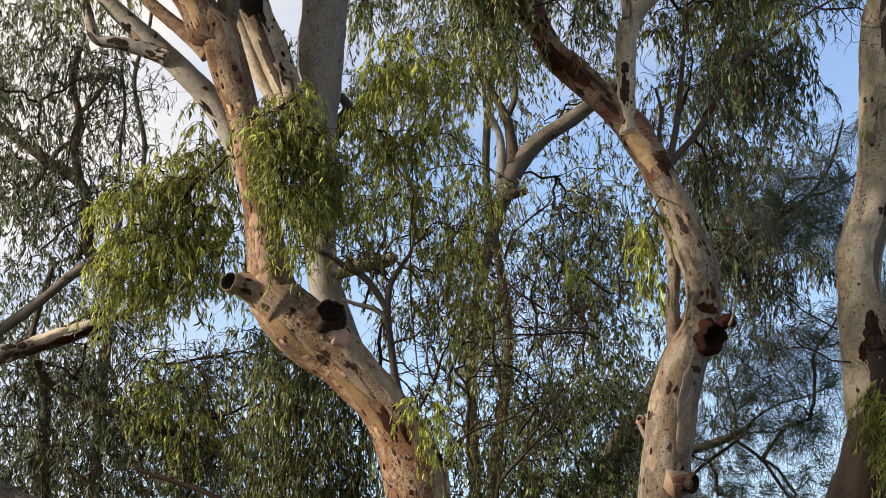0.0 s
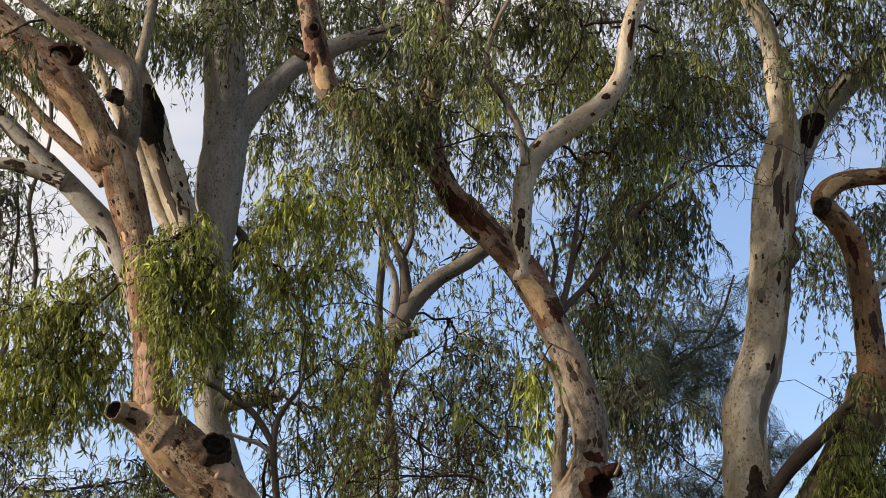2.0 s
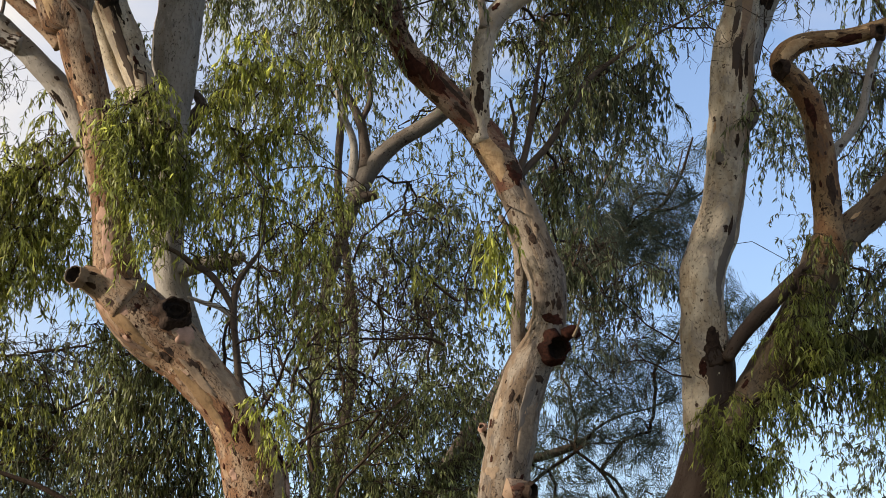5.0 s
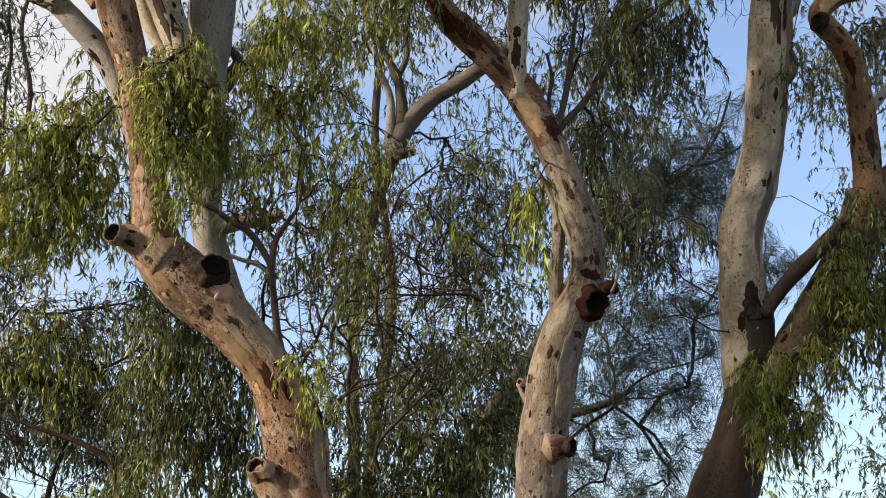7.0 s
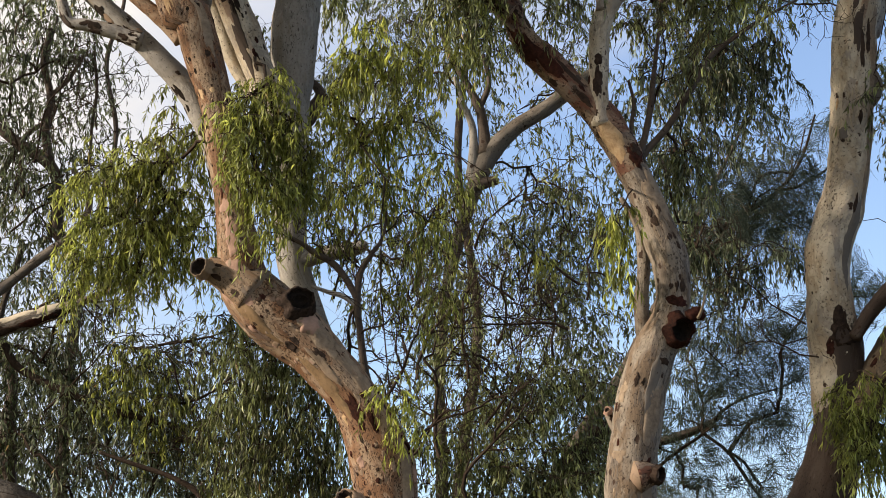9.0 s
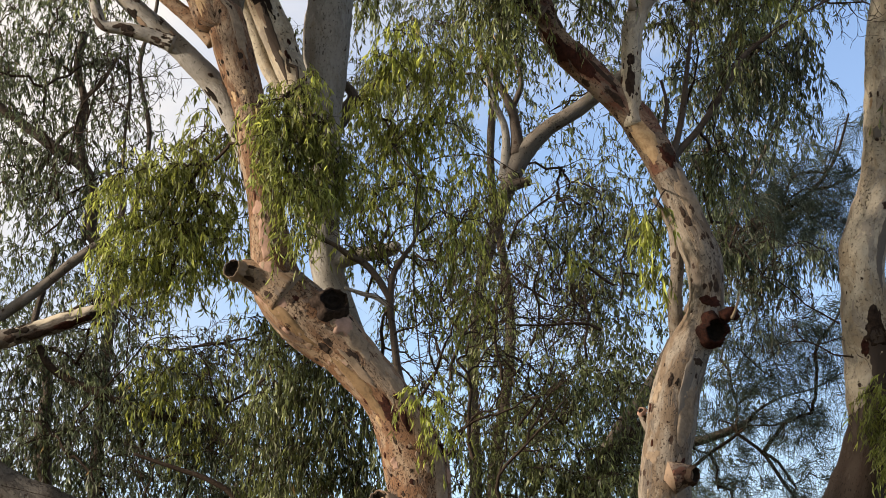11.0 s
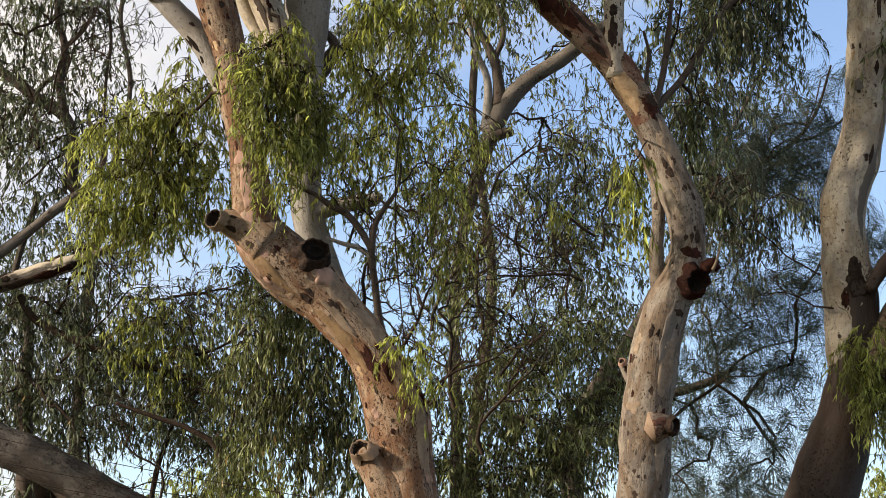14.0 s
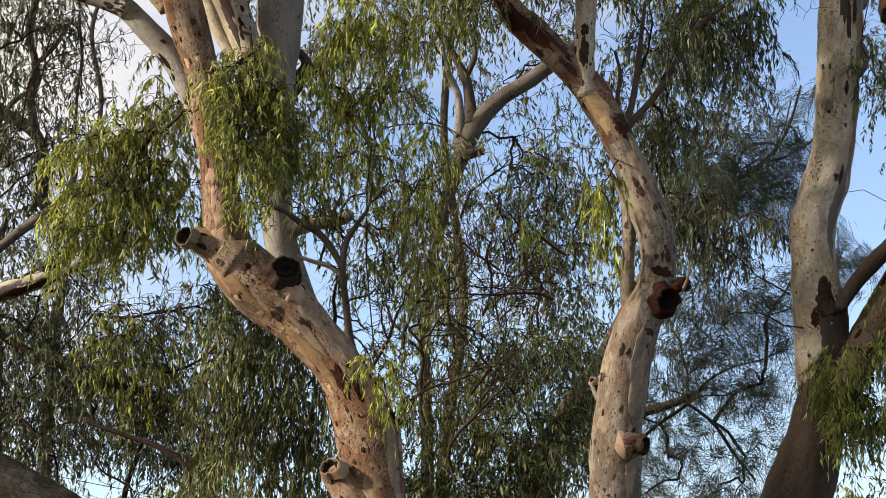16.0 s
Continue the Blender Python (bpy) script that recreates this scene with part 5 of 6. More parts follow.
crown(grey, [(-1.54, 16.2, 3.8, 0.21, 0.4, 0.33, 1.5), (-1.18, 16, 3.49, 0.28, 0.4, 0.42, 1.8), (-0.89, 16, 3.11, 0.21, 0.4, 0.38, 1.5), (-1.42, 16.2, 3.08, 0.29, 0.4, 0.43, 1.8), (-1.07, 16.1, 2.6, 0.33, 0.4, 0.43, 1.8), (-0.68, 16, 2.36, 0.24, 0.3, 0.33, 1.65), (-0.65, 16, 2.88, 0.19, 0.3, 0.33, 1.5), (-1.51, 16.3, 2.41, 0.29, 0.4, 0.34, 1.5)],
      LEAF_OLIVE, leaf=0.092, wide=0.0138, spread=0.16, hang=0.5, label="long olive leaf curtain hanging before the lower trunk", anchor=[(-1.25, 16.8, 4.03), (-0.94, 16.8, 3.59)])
crown(crook, [(1.54, 14.3, 4.58, 0.08, 0.15, 0.15, 2.6), (1.51, 14.3, 4.31, 0.08, 0.15, 0.17, 1.6), (1.61, 14.4, 4.11, 0.04, 0.1, 0.11, 1)],
      LEAF_LIME, leaf=0.115, wide=0.0145, spread=0.09, hang=0.36, label="bright hanging spray of leaves", anchor=[(1.7, 14.6, 4.89)])
crown(crook, [(0.14, 14.2, 6.62, 0.25, 0.4, 0.21, 1.8), (0.5, 14.2, 6.5, 0.29, 0.4, 0.25, 1.8), (0.29, 14.2, 6.26, 0.25, 0.4, 0.21, 1.6), (0.76, 14.1, 6.62, 0.17, 0.3, 0.21, 0.9), (0.7, 14.2, 7.03, 0.25, 0.4, 0.17, 1.6), (1.18, 14.3, 6.3, 0.15, 0.3, 0.21, 1.4), (0.49, 14.3, 5.93, 0.17, 0.3, 0.19, 1.5), (1.06, 14.2, 7.01, 0.21, 0.4, 0.21, 1.2), (0.52, 14.3, 7.3, 0.25, 0.4, 0.13, 1.4)],
      LEAF_OLIVE, leaf=0.094, wide=0.0125, loose=0.46, spread=0.15, hang=0.42, label="olive leaves hanging from the upper limb", anchor=[(0.64, 14.6, 6.84), (0.01, 14.5, 6.81)])
crown(crook, [(1.88, 15, 7.67, 0.31, 0.5, 0.22, 2), (1.4, 15, 7.64, 0.27, 0.5, 0.22, 1.75), (1.89, 15.4, 7.31, 0.18, 0.5, 0.18, 1.38), (2.19, 15.4, 6.81, 0.32, 0.5, 0.27, 2), (1.9, 15.4, 6.44, 0.23, 0.4, 0.2, 1.75), (2.7, 15.3, 7.53, 0.27, 0.6, 0.36, 1.38), (2.82, 15.4, 6.96, 0.32, 0.6, 0.23, 1.38), (2.47, 15.6, 6.39, 0.28, 0.5, 0.28, 1.5), (2.2, 15, 4.95, 0.13, 0.3, 0.31, 1.5), (3.26, 15.6, 7.36, 0.23, 0.5, 0.28, 1.25), (2.19, 14.4, 5.69, 0.17, 0.2, 0.17, 1), (2.64, 14.4, 6.16, 0.17, 0.2, 0.13, 1)],
      LEAF_OLIVE, leaf=0.092, wide=0.0138, spread=0.18, hang=0.36, label="olive leaves round the upper cream limb", anchor=[(1.61, 14.6, 6.52), (2.34, 14.6, 7.54), (2.06, 14.7, 5.53)])
crown(crook, [(2.51, 15.9, 7.05, 0.28, 0.5, 0.23, 1.2), (2.91, 15.9, 6.81, 0.23, 0.4, 0.19, 1.1), (1.99, 15.9, 7.76, 0.28, 0.5, 0.23, 1.1), (2.3, 15.9, 7.46, 0.23, 0.4, 0.19, 1), (2.96, 15.9, 7.61, 0.23, 0.5, 0.19, 1), (1.3, 15.9, 7.24, 0.23, 0.5, 0.23, 1), (0.3, 14.3, 5.81, 0.25, 0.3, 0.17, 1.1), (0.45, 14.2, 6.2, 0.17, 0.3, 0.17, 0.8), (1.63, 15, 7.03, 0.18, 0.3, 0.18, 0.8)],
      LEAF_YELLOW, leaf=0.09, wide=0.0135, spread=0.18, hang=0.36, label="loose sunlit leaves behind the cream limb", anchor=[(1.61, 14.6, 6.52), (2.34, 14.6, 7.54)])
crown(crook, [(2.03, 15.4, 5.81, 0.23, 0.5, 0.23, 1.3), (2.53, 15.6, 6.02, 0.28, 0.5, 0.28, 1.7), (2.85, 15.8, 5.88, 0.23, 0.5, 0.23, 1.3), (2.26, 15.4, 5.43, 0.23, 0.5, 0.23, 1.1), (2.11, 15.2, 5.05, 0.13, 0.4, 0.22, 1.4), (2.78, 19, 5.22, 0.25, 0.5, 0.39, 1.6), (3.18, 19, 4.99, 0.28, 0.5, 0.34, 1.6), (3.58, 19, 4.99, 0.22, 0.5, 0.28, 1.4), (2.94, 19, 4.53, 0.28, 0.5, 0.28, 0.8), (2.92, 15.6, 6.17, 0.23, 0.5, 0.23, 1.2)],
      LEAF_GREY, leaf=0.10, wide=0.0155, spread=0.2, hang=0.34, label="dark leaves on the side twigs", anchor=[(2.0, 14.8, 5.37), (2.36, 14.8, 5.93)])
crown(grey, [(-1.14, 16, 7.86, 0.18, 0.4, 0.33, 1.82), (-2.05, 15.6, 7.74, 0.37, 0.6, 0.23, 1.82), (-1.6, 16, 7.83, 0.28, 0.6, 0.24, 1.56), (-2.32, 15.6, 7.57, 0.18, 0.4, 0.28, 1.3), (-2.91, 14.3, 6.86, 0.19, 0.4, 0.29, 1.69), (-2.64, 14.3, 6.71, 0.17, 0.3, 0.25, 1.3), (-2.96, 14.4, 6.38, 0.13, 0.3, 0.21, 1.17), (-0.65, 17.4, 7.99, 0.23, 0.5, 0.31, 2.21)],
      LEAF_OLIVE, leaf=0.092, wide=0.0138, spread=0.2, hang=0.38, label="olive leaves high on the grey gum", anchor=[(-1.18, 16.8, 8.4), (-0.38, 16.8, 8.06), (0.29, 16.8, 8.33)])
crown(grey, [(-0.56, 17, 8.41, 0.3, 0.6, 0.25, 1.69), (0.08, 17.2, 8.48, 0.25, 0.6, 0.25, 1.95), (0.31, 17.2, 8.15, 0.25, 0.5, 0.2, 1.82), (-0.77, 17.4, 7.35, 0.2, 0.4, 0.31, 1.95), (-1.34, 16.4, 8.78, 1.26, 1.2, 0.29, 1.3), (-3.1, 15.8, 7.47, 0.37, 0.5, 0.23, 1.69), (-2.43, 15.8, 7.66, 0.37, 0.5, 0.19, 1.43), (-2.98, 16.4, 7.17, 0.24, 0.4, 0.19, 0.78)],
      LEAF_OLIVE, leaf=0.092, wide=0.0138, spread=0.2, hang=0.38, label="olive leaves high on the grey gum", anchor=[(-1.18, 16.8, 8.4), (-0.38, 16.8, 8.06), (0.29, 16.8, 8.33)])
crown(pale, [(4.41, 15.7, 8.06, 0.32, 0.5, 0.23, 1.88), (5.01, 15.8, 8.2, 0.33, 0.5, 0.28, 2), (4.02, 15.8, 8.24, 0.23, 0.5, 0.19, 1.5), (3.47, 15.6, 8.52, 0.23, 0.3, 0.17, 2.12), (4.14, 15.7, 8.59, 0.28, 0.4, 0.18, 1.62), (4.04, 15.7, 7.71, 0.18, 0.3, 0.18, 1.38), (4.74, 15.8, 7.69, 0.23, 0.4, 0.19, 1.12)],
      LEAF_OLIVE, leaf=0.092, wide=0.0138, spread=0.2, hang=0.38, label="olive leaves before the upper limbs", anchor=[(4.68, 16.3, 7.87), (3.91, 16.2, 8.28), (5.23, 16.3, 8.41)])
crown(pale, [(5.26, 15.8, 7.72, 0.19, 0.4, 0.28, 1.75), (4.22, 15.8, 7.6, 0.14, 0.3, 0.19, 0.88), (3.83, 16.8, 8.17, 0.15, 0.4, 0.3, 1.5), (3.58, 16.6, 8.59, 0.24, 0.5, 0.24, 1.62), (5.41, 17, 7.48, 0.2, 0.4, 0.3, 1.25), (3.99, 16, 6.02, 0.1, 0.2, 0.28, 1.12), (4.73, 16.4, 9.16, 1.16, 1.2, 0.24, 1.25)],
      LEAF_OLIVE, leaf=0.092, wide=0.0138, spread=0.2, hang=0.38, label="olive leaves before the upper limbs", anchor=[(4.68, 16.3, 7.87), (3.91, 16.2, 8.28), (5.23, 16.3, 8.41)])
crown(pale, [(5.4, 17.2, 6.64, 0.3, 0.5, 0.3, 1.43), (5.6, 17.2, 5.93, 0.25, 0.5, 0.3, 1.54), (4.9, 17.2, 6.67, 0.2, 0.4, 0.2, 1.1), (4.56, 17.2, 5.98, 0.15, 0.4, 0.2, 0.99), (5.41, 16.6, 4.58, 0.24, 0.5, 0.29, 1.65), (5.04, 16.4, 4.53, 0.14, 0.4, 0.19, 1.21), (5.82, 16.8, 5.2, 0.25, 0.5, 0.45, 1.43)],
      LEAF_GREY, leaf=0.092, wide=0.0138, spread=0.2, hang=0.42, label="thin hanging leaves behind the hooked limb", anchor=[(5.26, 16.6, 6.52), (5.49, 16.4, 5.73)])
crown(pale, [(4.69, 15.7, 4.74, 0.16, 0.3, 0.23, 0.78), (4.93, 15.7, 4.55, 0.18, 0.3, 0.23, 0.72), (4.82, 15.7, 4.07, 0.23, 0.3, 0.23, 0.96), (5.23, 15.8, 3.91, 0.28, 0.3, 0.28, 1.08), (4.42, 15.7, 3.72, 0.23, 0.3, 0.28, 0.96), (5.58, 15.9, 4.42, 0.23, 0.3, 0.33, 0.84)],
      LEAF_OLIVE, leaf=0.092, wide=0.0138, spread=0.16, hang=0.38, label="olive leaves over the low limbs", anchor=[(4.83, 16.2, 4.54), (5.23, 16.2, 4.35)])
crown(pale, [(4.36, 15.6, 4.32, 0.21, 0.3, 0.21, 1.8), (4.16, 15.6, 4.07, 0.18, 0.3, 0.14, 1.6), (4.46, 15.5, 3.84, 0.27, 0.3, 0.23, 1.8), (3.98, 15.5, 3.45, 0.23, 0.3, 0.23, 2), (4.87, 15.6, 3.63, 0.28, 0.3, 0.28, 1.8), (3.56, 15.5, 3.25, 0.18, 0.3, 0.23, 2.2), (3.88, 15.5, 2.99, 0.27, 0.3, 0.27, 2), (3.62, 15.4, 2.83, 0.16, 0.3, 0.2, 2), (4.45, 15.9, 4.76, 0.14, 0.2, 0.19, 0.9)],
      LEAF_YELLOW, leaf=0.094, wide=0.0125, loose=0.46, spread=0.13, hang=0.38, label="yellow-green sprays on the low limb", anchor=[(4.58, 16.2, 4.43), (5.07, 16.2, 4.25)])
crown(fork, [(-0.22, 20.2, 7.08, 0.71, 1.2, 0.54, 0.51), (-0.58, 20.5, 6.27, 0.6, 1.2, 0.66, 0.51), (0.17, 20, 5.37, 0.65, 1.2, 0.53, 0.38), (1.09, 20.4, 5.64, 0.48, 1.2, 0.48, 0.77), (1.78, 20.6, 5.69, 0.42, 1.2, 0.73, 1.02), (1.52, 20.4, 4.84, 0.66, 1.2, 0.42, 1.02), (0.49, 20.5, 4.6, 0.54, 1.2, 0.48, 0.58), (0.27, 20.6, 7.84, 0.79, 1.2, 0.36, 0.77), (1.78, 20.6, 7.22, 0.24, 1, 0.42, 0.64), (1.23, 20.8, 6.94, 0.34, 0.8, 0.31, 0.45), (1.11, 20.8, 6.23, 0.34, 0.8, 0.31, 0.51)],
      LEAF_OLIVE, GAPS20, leaf=0.10, wide=0.0175, spread=0.32, hang=0.36, loose=0.45, leaves=9, label="dense olive leaves with sky showing through", anchor=[(0.64, 20.0, 6.23), (0.51, 20.0, 6.91), (1.24, 20.0, 6.92)])
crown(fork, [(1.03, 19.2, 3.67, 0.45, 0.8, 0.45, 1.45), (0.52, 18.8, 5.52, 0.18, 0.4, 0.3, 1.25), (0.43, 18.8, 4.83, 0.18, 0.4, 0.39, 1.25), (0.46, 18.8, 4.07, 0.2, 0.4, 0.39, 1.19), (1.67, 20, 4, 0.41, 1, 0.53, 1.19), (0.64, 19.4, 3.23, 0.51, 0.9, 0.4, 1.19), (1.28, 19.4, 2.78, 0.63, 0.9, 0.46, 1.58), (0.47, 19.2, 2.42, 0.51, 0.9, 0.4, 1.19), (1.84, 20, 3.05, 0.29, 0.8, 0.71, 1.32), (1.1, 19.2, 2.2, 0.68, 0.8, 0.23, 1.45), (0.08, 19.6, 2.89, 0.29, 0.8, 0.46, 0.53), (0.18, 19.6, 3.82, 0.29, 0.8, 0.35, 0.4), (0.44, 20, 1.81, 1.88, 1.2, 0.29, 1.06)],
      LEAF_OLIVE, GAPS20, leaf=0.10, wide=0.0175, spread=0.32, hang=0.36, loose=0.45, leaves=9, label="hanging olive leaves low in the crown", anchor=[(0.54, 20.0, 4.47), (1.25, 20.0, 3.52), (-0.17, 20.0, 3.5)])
crown(fork, [(1.75, 20, 8.97, 0.53, 1.2, 0.47, 0.7), (2.56, 20.4, 9.44, 0.54, 1.2, 0.48, 0.78), (3.41, 20.4, 8.95, 0.54, 1.2, 0.42, 1.01), (4.06, 20.4, 8.99, 0.42, 1, 0.42, 0.86), (3.67, 20.4, 9.58, 0.54, 1.2, 0.36, 0.86), (3, 20.6, 7.77, 0.55, 1.2, 0.49, 0.78), (3.65, 20.6, 7.48, 0.36, 1, 0.55, 0.94)],
      LEAF_GREY, GAPS20, leaf=0.10, wide=0.0175, spread=0.32, hang=0.36, loose=0.45, leaves=9, label="dark leaves high over the fork", anchor=[(2.51, 20.0, 9.02), (3.54, 20.0, 8.55), (1.24, 20.0, 9.34)])
crown(fork, [(3.78, 20.6, 8.09, 0.3, 1, 0.24, 0.86), (0.92, 20.4, 8.39, 0.48, 1, 0.36, 1.17), (-0.09, 20.6, 8.53, 0.42, 1, 0.55, 1.01), (2.56, 20.6, 10.64, 1.58, 1.6, 0.42, 1.09), (3.9, 20.4, 10.43, 0.48, 1, 0.3, 1.33), (5.04, 20.4, 10.37, 0.3, 0.8, 0.24, 0.94), (1.32, 19, 8.14, 0.34, 1, 0.45, 0.62), (1.62, 19.4, 7.47, 0.29, 1, 0.4, 0.78)],
      LEAF_GREY, GAPS20, leaf=0.10, wide=0.0175, spread=0.32, hang=0.36, loose=0.45, leaves=9, label="dark leaves high over the fork", anchor=[(2.51, 20.0, 9.02), (3.54, 20.0, 8.55), (1.24, 20.0, 9.34)])
crown(heavy, [(-4.07, 19.4, 6.45, 0.51, 1, 0.51, 0.55), (-4.26, 19.6, 5.95, 0.46, 1, 0.4, 0.85), (-3.74, 19.4, 5.67, 0.4, 1, 0.34, 0.6), (-4.13, 19.4, 5.25, 0.46, 1, 0.29, 0.65), (-3.33, 19.6, 7.06, 0.23, 0.8, 0.29, 0.3), (-3.05, 19.4, 6.55, 0.17, 0.6, 0.23, 0.5), (-4.24, 19.8, 7.16, 0.52, 1, 0.35, 0.3), (-3.75, 19.8, 6.92, 0.29, 1, 0.29, 0.35), (-4.87, 19.8, 6.66, 0.35, 1.2, 1.75, 0.7), (-4.21, 19.8, 7.91, 0.82, 1.2, 0.47, 0.55), (-3.58, 19.4, 6.03, 0.23, 0.8, 0.34, 0.7), (-3.78, 19.6, 7.3, 0.46, 0.8, 0.29, 0.75)],
      LEAF_GREY, GAPS20, leaf=0.10, wide=0.0175, spread=0.32, hang=0.36, loose=0.45, leaves=9, label="grey-green hanging leaves", anchor=[(-3.95, 19.0, 5.64), (-3.59, 19.0, 5.13), (-4.37, 19.0, 4.83)])
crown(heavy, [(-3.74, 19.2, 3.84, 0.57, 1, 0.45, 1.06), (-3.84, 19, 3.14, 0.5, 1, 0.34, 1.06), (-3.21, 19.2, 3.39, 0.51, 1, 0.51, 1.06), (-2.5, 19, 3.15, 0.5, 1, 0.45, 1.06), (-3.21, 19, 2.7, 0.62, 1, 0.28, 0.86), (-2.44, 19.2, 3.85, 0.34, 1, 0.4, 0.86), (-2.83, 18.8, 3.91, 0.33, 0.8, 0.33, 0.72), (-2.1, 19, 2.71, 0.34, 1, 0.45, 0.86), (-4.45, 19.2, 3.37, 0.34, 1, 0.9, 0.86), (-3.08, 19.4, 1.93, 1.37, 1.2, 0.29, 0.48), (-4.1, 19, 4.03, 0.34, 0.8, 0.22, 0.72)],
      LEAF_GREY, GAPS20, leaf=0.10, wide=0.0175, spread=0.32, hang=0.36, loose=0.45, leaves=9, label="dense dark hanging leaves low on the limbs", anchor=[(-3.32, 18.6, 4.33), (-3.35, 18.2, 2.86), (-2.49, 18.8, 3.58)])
crown(heavy, [(-2.64, 18.4, 3.84, 0.33, 0.4, 0.19, 1.5), (-2.84, 18.4, 3.53, 0.16, 0.4, 0.22, 1.2), (-2.38, 18.4, 3.54, 0.19, 0.4, 0.22, 1.3), (-2.44, 18.5, 3.11, 0.16, 0.4, 0.22, 1), (-2.11, 18.5, 3.22, 0.19, 0.4, 0.27, 1.1)],
      LEAF_YELLOW, leaf=0.092, wide=0.0138, spread=0.18, hang=0.38, label="yellowish leaves among the dark ones", anchor=[(-3.15, 18.6, 4.27), (-2.8, 18.6, 3.78)])
thicket(gum, [(*(-0.435, 15.6, 4.321), 0.3, 1, 0.5, 0.010), (*(-0.707, 15.6, 4.421), -0.6, 0.8, 0.45, 0.009), (*(-0.438, 15.6, 3.804), 0.7, 0.7, 0.5, 0.010), (*(-0.268, 15.6, 4.633), 0.8, 0.5, 0.5, 0.008), (*(-0.898, 15.6, 4.551), -0.8, 0.3, 0.4, 0.008)])
thicket(gum, [(-0.55, 17, 3.62, 0.1, 1, 0.9, 0.02), (-0.30, 17.5, 3.26, -0.2, 1, 0.9, 0.02), (0.06, 18, 3.74, 0.3, 1, 0.9, 0.018), (0.28, 18, 3.00, -0.3, 1, 1, 0.022), (-0.09, 18, 2.68, 0.2, 1, 1, 0.022), (-0.69, 16.5, 4.25, 0.6, 0.6, 0.6, 0.012), (0.55, 18.5, 3.81, 0.5, 0.8, 0.8, 0.016), (0.16, 18, 4.17, -0.4, 0.8, 0.8, 0.014), (0.85, 19, 4.21, 0.5, 0.7, 0.9, 0.016), (0.56, 18.5, 2.61, 0.1, 1, 0.9, 0.02)])
thicket(fork, [(-0.30, 18.5, 5.53, 0.3, 1, 0.9, 0.012), (0.05, 18.6, 4.82, -0.3, 1, 0.9, 0.013), (-0.60, 18, 4.98, 0.6, 0.6, 0.9, 0.012), (0.61, 18.8, 5.15, 0.2, 1, 0.9, 0.012), (1.02, 19, 4.67, -0.5, 0.8, 1, 0.013), (1.41, 19, 4.11, 0.2, 1, 1, 0.014), (1.19, 19, 3.42, -0.3, 1, 1, 0.014), (0.73, 18.8, 3.40, 0.4, 0.8, 1, 0.014), (1.75, 19, 4.68, -0.2, 1, 0.9, 0.012)])
thicket(heavy, [(-3.85, 19, 6.00, 0.4, 0.9, 1, 0.012), (-4.05, 19, 5.29, 0.6, 0.5, 1, 0.012), (-3.25, 18.5, 4.48, 0.8, 0.4, 1, 0.012), (-2.48, 18.6, 4.11, 0.9, 0.2, 1, 0.012), (-3.55, 18.6, 3.44, 0.7, 0.5, 1, 0.012), (-2.74, 18.4, 2.99, 0.7, 0.6, 1, 0.012), (-3.27, 19.2, 6.41, 0.1, 1, 0.8, 0.01)])
thicket(crook, [(1.81, 15.2, 7.28, 0.6, 0.8, 0.9, 0.01), (2.22, 15.3, 6.58, 0.5, 0.8, 0.8, 0.01), (2.72, 15.4, 7.15, 0.7, 0.5, 0.9, 0.011), (1.31, 15, 7.43, -0.3, 1, 0.8, 0.01), (0.92, 15, 7.60, 0.5, 0.8, 0.8, 0.01), (0.27, 15, 7.26, 0.6, 0.7, 0.8, 0.01)])
thicket(pale, [(4.22, 15.8, 7.33, -0.7, 0.4, 0.6, 0.009), (4.64, 15.8, 7.84, 0.5, 0.6, 0.8, 0.01), (5.22, 16.8, 6.57, 0.3, -0.9, 0.8, 0.009), (5.47, 16.8, 6.04, -0.3, -0.9, 0.8, 0.009), (4.07, 16.9, 7.03, -0.8, 0.2, 0.9, 0.01)])
thicket(crook, [(*(1.503, 17, 4.496), -0.7, 0.4, 0.8, 0.014), (*(1.395, 17, 4.086), -0.9, 0.3, 0.8, 0.014), (*(1.847, 15, 5.401), 0.2, 1, 0.7, 0.012), (*(1.576, 15, 7.814), 0.8, 0.5, 0.9, 0.02), (*(0.165, 15.5, 7.708), 0.7, 0.3, 0.8, 0.016)])
thicket(pale, [(*(3.911, 16.2, 7.162), -1, 0.1, 0.9, 0.014), (*(4.449, 15.9, 7.673), 0.5, -0.8, 0.9, 0.014), (*(3.431, 16, 3.739), -0.9, 0.3, 1, 0.008), (*(3.345, 16.1, 4.032), -1, 0.5, 1, 0.008)])
thicket(heavy, [(*(-3.872, 18.5, 4.305), 0.8, 0.3, 1, 0.016), (*(-3.009, 19, 4.151), 0.9, -0.1, 1, 0.016), (*(-2.477, 18.5, 3.534), 0.9, -0.5, 0.9, 0.016), (*(-3.859, 19.5, 6.298), -0.2, 1, 1, 0.014), (*(-1.811, 17.5, 2.014), -0.1, 1, 0.9, 0.02), (*(-2.492, 18, 2.018), 0.3, 1, 0.8, 0.014)])
limb("branch", [(1.385, 20.6, 2.488, 0.121), (1.566, 20.6, 2.942, 0.121), (1.717, 20.6, 3.168, 0.121), (1.912, 20.6, 3.341, 0.109), (2.113, 20.6, 3.587, 0.079)], TWIG, oak, "thick dark leaning limb")
limb("branch", [(2.871, 22.5, 3.246, 0.020), (3.105, 22.5, 3.448, 0.020), (3.440, 22.5, 3.685, 0.020), (3.676, 22.5, 3.955, 0.017), (3.979, 22.5, 4.126, 0.013), (4.348, 22.5, 4.232, 0.011), (4.686, 22.5, 4.418, 0.008)], TWIG, oak)
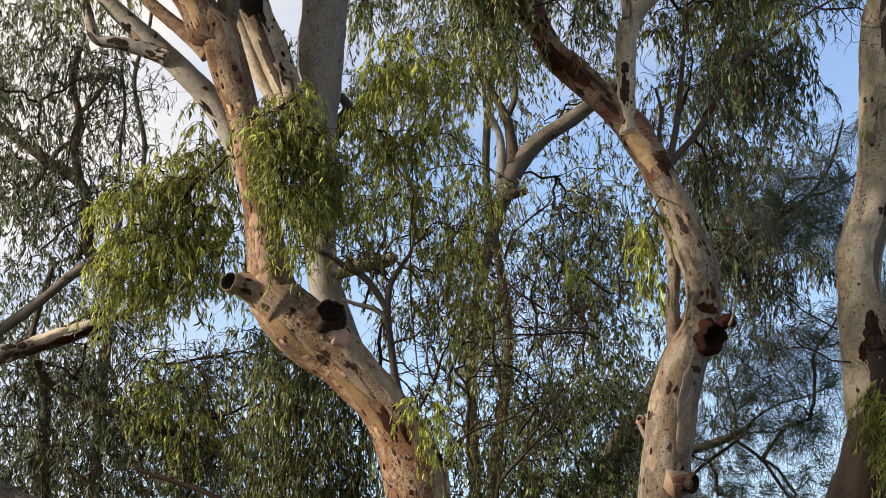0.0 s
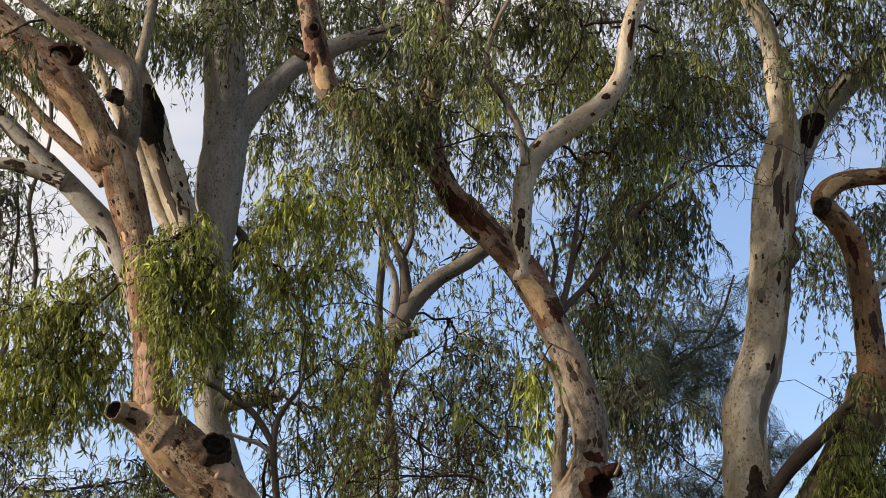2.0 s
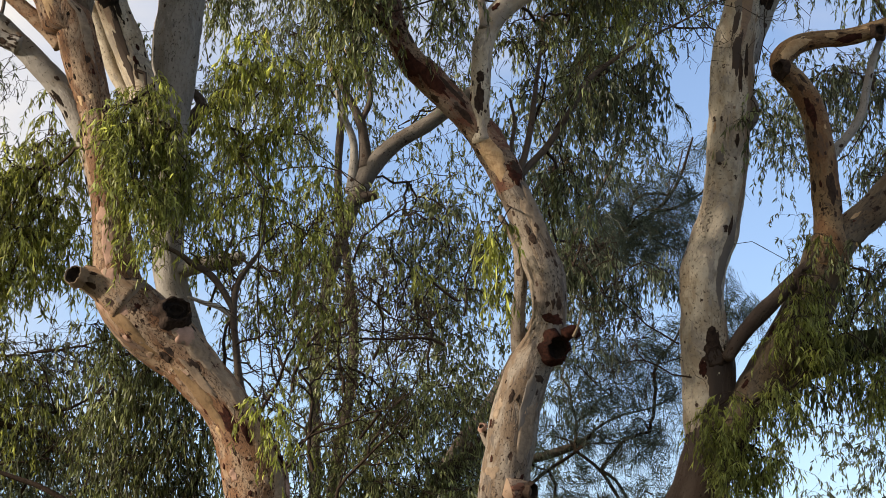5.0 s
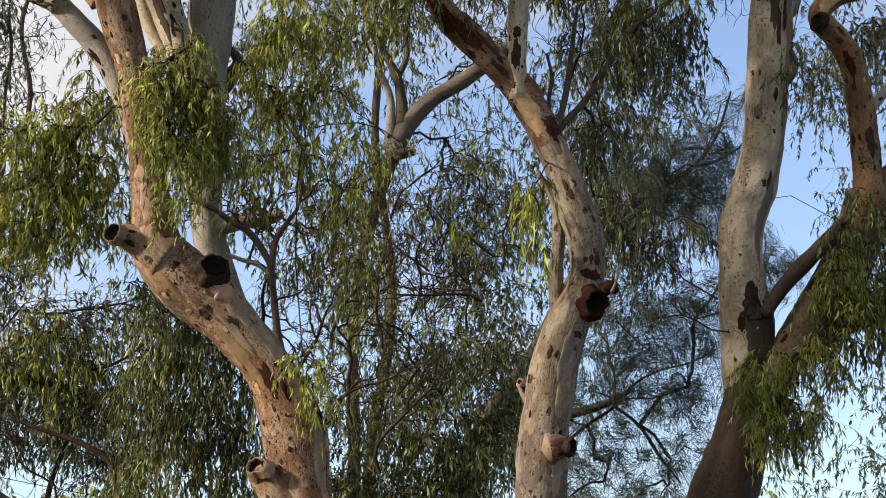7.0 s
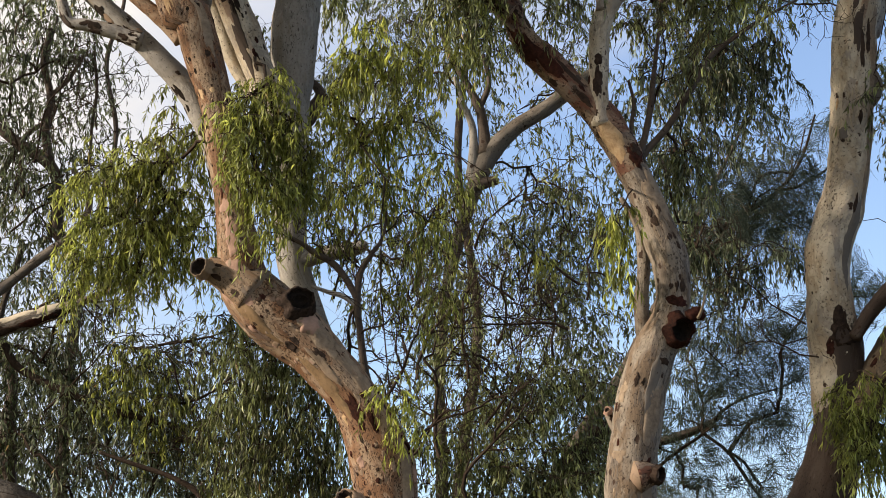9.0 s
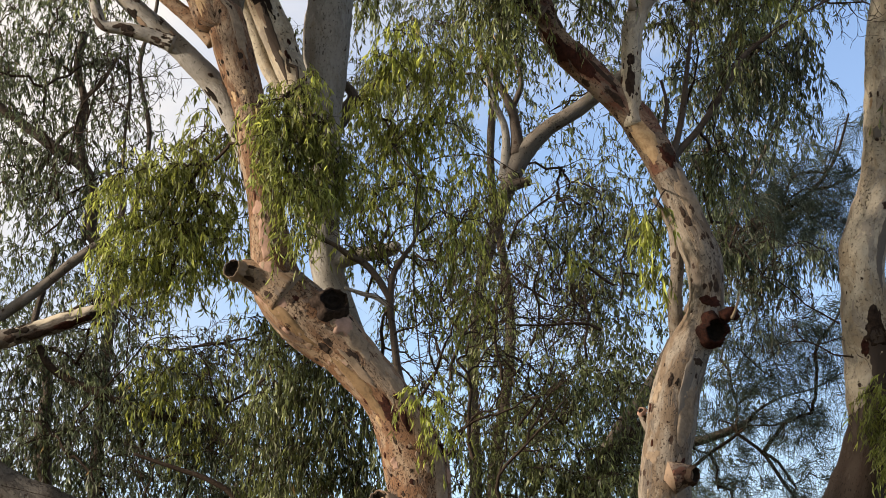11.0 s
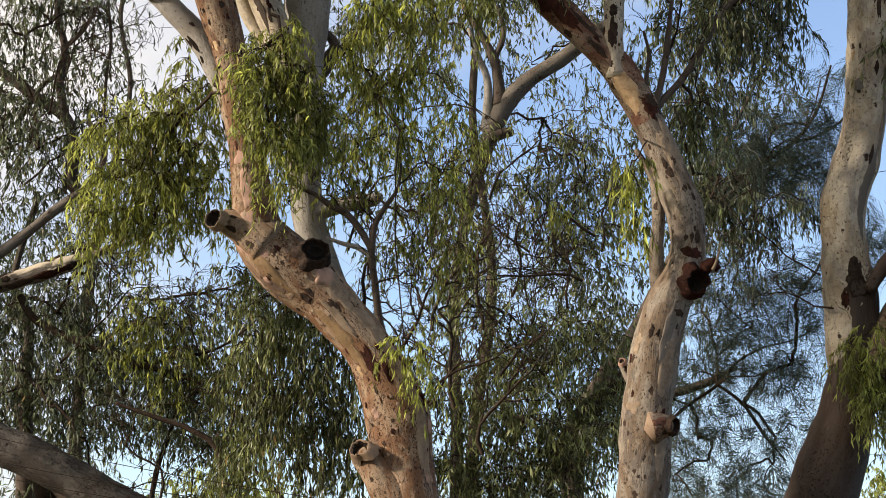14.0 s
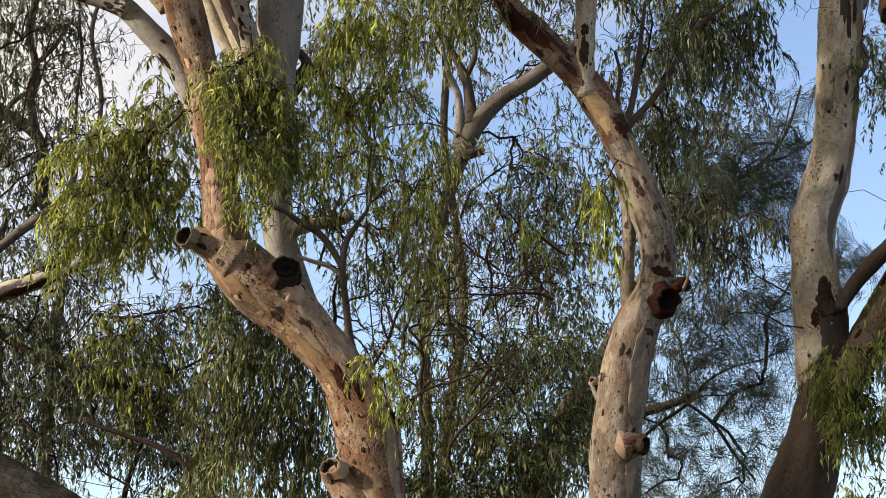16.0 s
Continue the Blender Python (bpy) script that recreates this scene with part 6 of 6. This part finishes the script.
limb("branch", [(2.985, 22.5, 5.262, 0.027), (3.258, 22.5, 5.675, 0.033), (3.634, 22.5, 6.093, 0.033), (4.010, 22.5, 6.360, 0.033), (4.387, 22.5, 6.621, 0.027), (4.666, 22.5, 7.008, 0.020), (4.847, 22.5, 7.570, 0.013)], TWIG, oak)
limb("branch", [(4.387, 22.5, 6.621, 0.020), (4.661, 22.5, 6.695, 0.020), (5.006, 22.5, 6.943, 0.013), (5.083, 22.5, 7.363, 0.013)], TWIG, oak)
limb("branch", [(3.440, 22.5, 3.685, 0.020), (3.737, 22.5, 3.456, 0.020), (3.965, 22.5, 3.127, 0.020), (4.226, 22.5, 2.800, 0.013)], TWIG, oak)
needles(oak, [(3.98, 22.5, 6.51, 0.53, 0.8, 0.33, 8), (4.38, 22.5, 6.17, 0.36, 0.8, 0.33, 5), (3.57, 22.5, 6.16, 0.4, 0.8, 0.33, 4), (4.66, 22.5, 6.59, 0.27, 0.8, 0.33, 3), (4.85, 23, 7.56, 0.24, 0.8, 0.41, 2), (3.35, 22.5, 4.86, 0.46, 0.8, 0.33, 4), (3.68, 22.5, 4.32, 0.4, 0.8, 0.4, 3), (3.28, 22.5, 3.92, 0.4, 0.8, 0.4, 4), (3.8, 22.5, 3.52, 0.33, 0.8, 0.4, 2)], NEEDLE, label="dark fine drooping needles", anchor=[(3.63, 22.5, 6.09), (4.01, 22.5, 6.36), (3.44, 22.5, 3.68)])
needles(oak, [(3.27, 22.5, 2.99, 0.46, 0.8, 0.4, 4), (3.6, 22.5, 2.73, 0.4, 0.8, 0.33, 2), (3, 22.5, 2.33, 0.53, 0.8, 0.33, 4), (4.22, 22.5, 4.87, 0.27, 0.8, 0.33, 5), (4.28, 22.5, 3.93, 0.27, 0.8, 0.27, 4), (4.13, 22.5, 3, 0.27, 0.8, 0.27, 4), (2.54, 22.5, 3.71, 0.27, 0.8, 0.46, 3), (5.04, 22.5, 5.29, 0.2, 0.8, 0.27, 5), (3.72, 22.5, 2.33, 0.33, 0.8, 0.27, 2)], NEEDLE, label="dark fine drooping needles", anchor=[(3.44, 22.5, 3.68), (3.74, 22.5, 3.46), (3.11, 22.5, 3.45)])

# ---- gums further back ----
def back_gum(x, y, pts, lobes):
    e = tree("gum_tree", (x, y, 0.0), "tall gum with thin grey-green hanging leaves")
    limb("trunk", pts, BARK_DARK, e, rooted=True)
    crown(e, [(*q[:6], q[6] * (0.72 if q[2] > 5 else 1.0)) for q in lobes], LEAF_GREY, GAPS26, spread=0.34, hang=0.45, leaf=0.11, wide=0.021, loose=0.5, label="grey-green hanging leaves", anchor=[q[:3] for q in pts[2:5]], stick=0.003)


back_gum(-5.0, 26.5, [(-4.754, 26.5, 0.86, 0.133), (-4.795, 26.5, 3.129, 0.094), (-4.679, 26.5, 5.475, 0.07), (-4.449, 26.5, 6.921, 0.047), (-4.239, 26.5, 8.15, 0.035), (-4.417, 26.5, 9.231, 0.031), (-4.203, 26.5, 10.245, 0.027), (-4.394, 26.5, 11.705, 0.031)],
         [(-5.704, 26.5, 5.475, 2.029, 2, 1.249, 0.9), (-2.843, 26.5, 4.292, 1.873, 2, 1.561, 0.5), (-4.689, 26.5, 3.437, 2.185, 2, 0.936, 0.6), (-5.675, 26.5, 8.73, 2.029, 2, 1.561, 0.25), (-4.154, 26.5, 11.966, 2.341, 2, 1.014, 0.8)])
back_gum(0.8, 27.0, [(0.745, 27, 0.846, 0.135), (0.679, 27, 3.158, 0.095), (0.931, 27, 5.548, 0.072), (0.621, 27, 8.021, 0.056), (0.798, 27, 10.581, 0.04), (0.472, 27, 12.785, 0.048)],
         [(-0.69, 27, 8.865, 2.067, 2, 1.59, 0.65), (0.128, 27, 5.548, 2.226, 2, 1.431, 0.35), (1.312, 27, 3.315, 2.385, 2, 1.113, 0.35), (0.134, 27, 12.161, 2.624, 2, 1.193, 1.1), (0.984, 27, 13.685, 3.975, 2, 0.795, 0.7)])
back_gum(8.6, 26.0, [(8.342, 26, 0.874, 0.13), (8.52, 26, 3.1, 0.1), (8.703, 26, 5.402, 0.077), (8.893, 26, 7.783, 0.054), (8.53, 26, 10.249, 0.038), (6.951, 26, 12.37, 0.038)],
         [(3.654, 26, 7.381, 1.531, 2, 1.531, 1.0), (3.0, 26, 4.626, 1.378, 2, 1.531, 0.5), (7.509, 26, 6.187, 0.7, 2, 1.378, 0.8), (5.367, 26, 11.259, 2.756, 2, 1.1, 0.9), (7.9, 26, 3.251, 1.531, 2, 1.302, 0.45), (7.424, 26, 9.005, 1.225, 2, 0.919, 1.0)])

# ---- sunlit shrubs beyond the trees ----
for k, (x, y, lobes) in enumerate((
    (-4.0, 34.0, [(-3.428, 34, 2.7, 1.502, 1.2, 0.36, 1.4), (-3.005, 34, 1.723, 1.602, 1.4, 0.601, 1.0)]),
    (7.6, 33.0, [(7.884, 33, 2.706, 0.583, 1, 0.389, 1.6), (8.055, 33, 1.751, 1.166, 1.2, 0.583, 1.2)]),
)):
    shrub = tagged(new("shrub"), "sunlit yellow-green shrub on dry grass", "shrub", "shrubs")
    shrub.location = (x, y, 0.0)
    bpy.context.view_layer.update()
    limb("stem", [(x, y, -0.1, 0.06), (x + 0.1, y, 0.5, 0.05), (x, y + 0.1, 1.0, 0.03)], BARK_DARK, shrub)
    crown(shrub, lobes, LEAF_YELLOW, spread=0.3, hang=0.3, leaf=0.13, wide=0.03, label="yellow-green small leaves", anchor=[(x, y + 0.1, 1.0)])

# ---- slack wires between the trees ----
WIRES = (
    ((-6.233, 18.2, 2.985), (-0.194, 14.95, 1.861)),
    ((-6.222, 18.2, 2.825), (-0.192, 14.95, 1.775)),
    ((-6.25, 18.2, 3.253), (-0.174, 14.95, 1.97)),
)
for a, b in WIRES:
    a, b = Vector(a), Vector(b)
    pts = []
    for i in range(9):
        q = a.lerp(b, i / 8)
        pts.append((q.x, q.y, q.z - 0.12 * math.sin(i / 8 * math.pi), 0.003))
    tagged(limb("wire", pts, CHAR, None, rough_amount=0.0), "thin dark slack wire strung between two gums", "wire", "wires")


# ---- the tops of the crowns, over the trunks ----
for owner, lobes, tops in (
    (gum, [(-0.6, 13.6, 10.6, 3.0, 2.6, 1.2, 0.55)], [(-1.9, 15.0, 8.6)]),
    (crook, [(2.2, 13.2, 10.9, 3.2, 2.8, 1.2, 0.55)], [(2.4, 14.6, 8.8)]),
    (pale, [(5.6, 15.2, 11.2, 3.0, 3.0, 1.2, 0.55)], [(5.0, 16.2, 9.0)]),
    (grey, [(-1.6, 17.4, 11.4, 3.0, 2.6, 1.2, 0.55)], [(-1.0, 16.8, 9.4)]),
):
    crown(owner, lobes, LEAF_OLIVE, leaf=0.20, wide=0.045, spread=0.4, label="olive leaves at the top of the crown", anchor=tops)
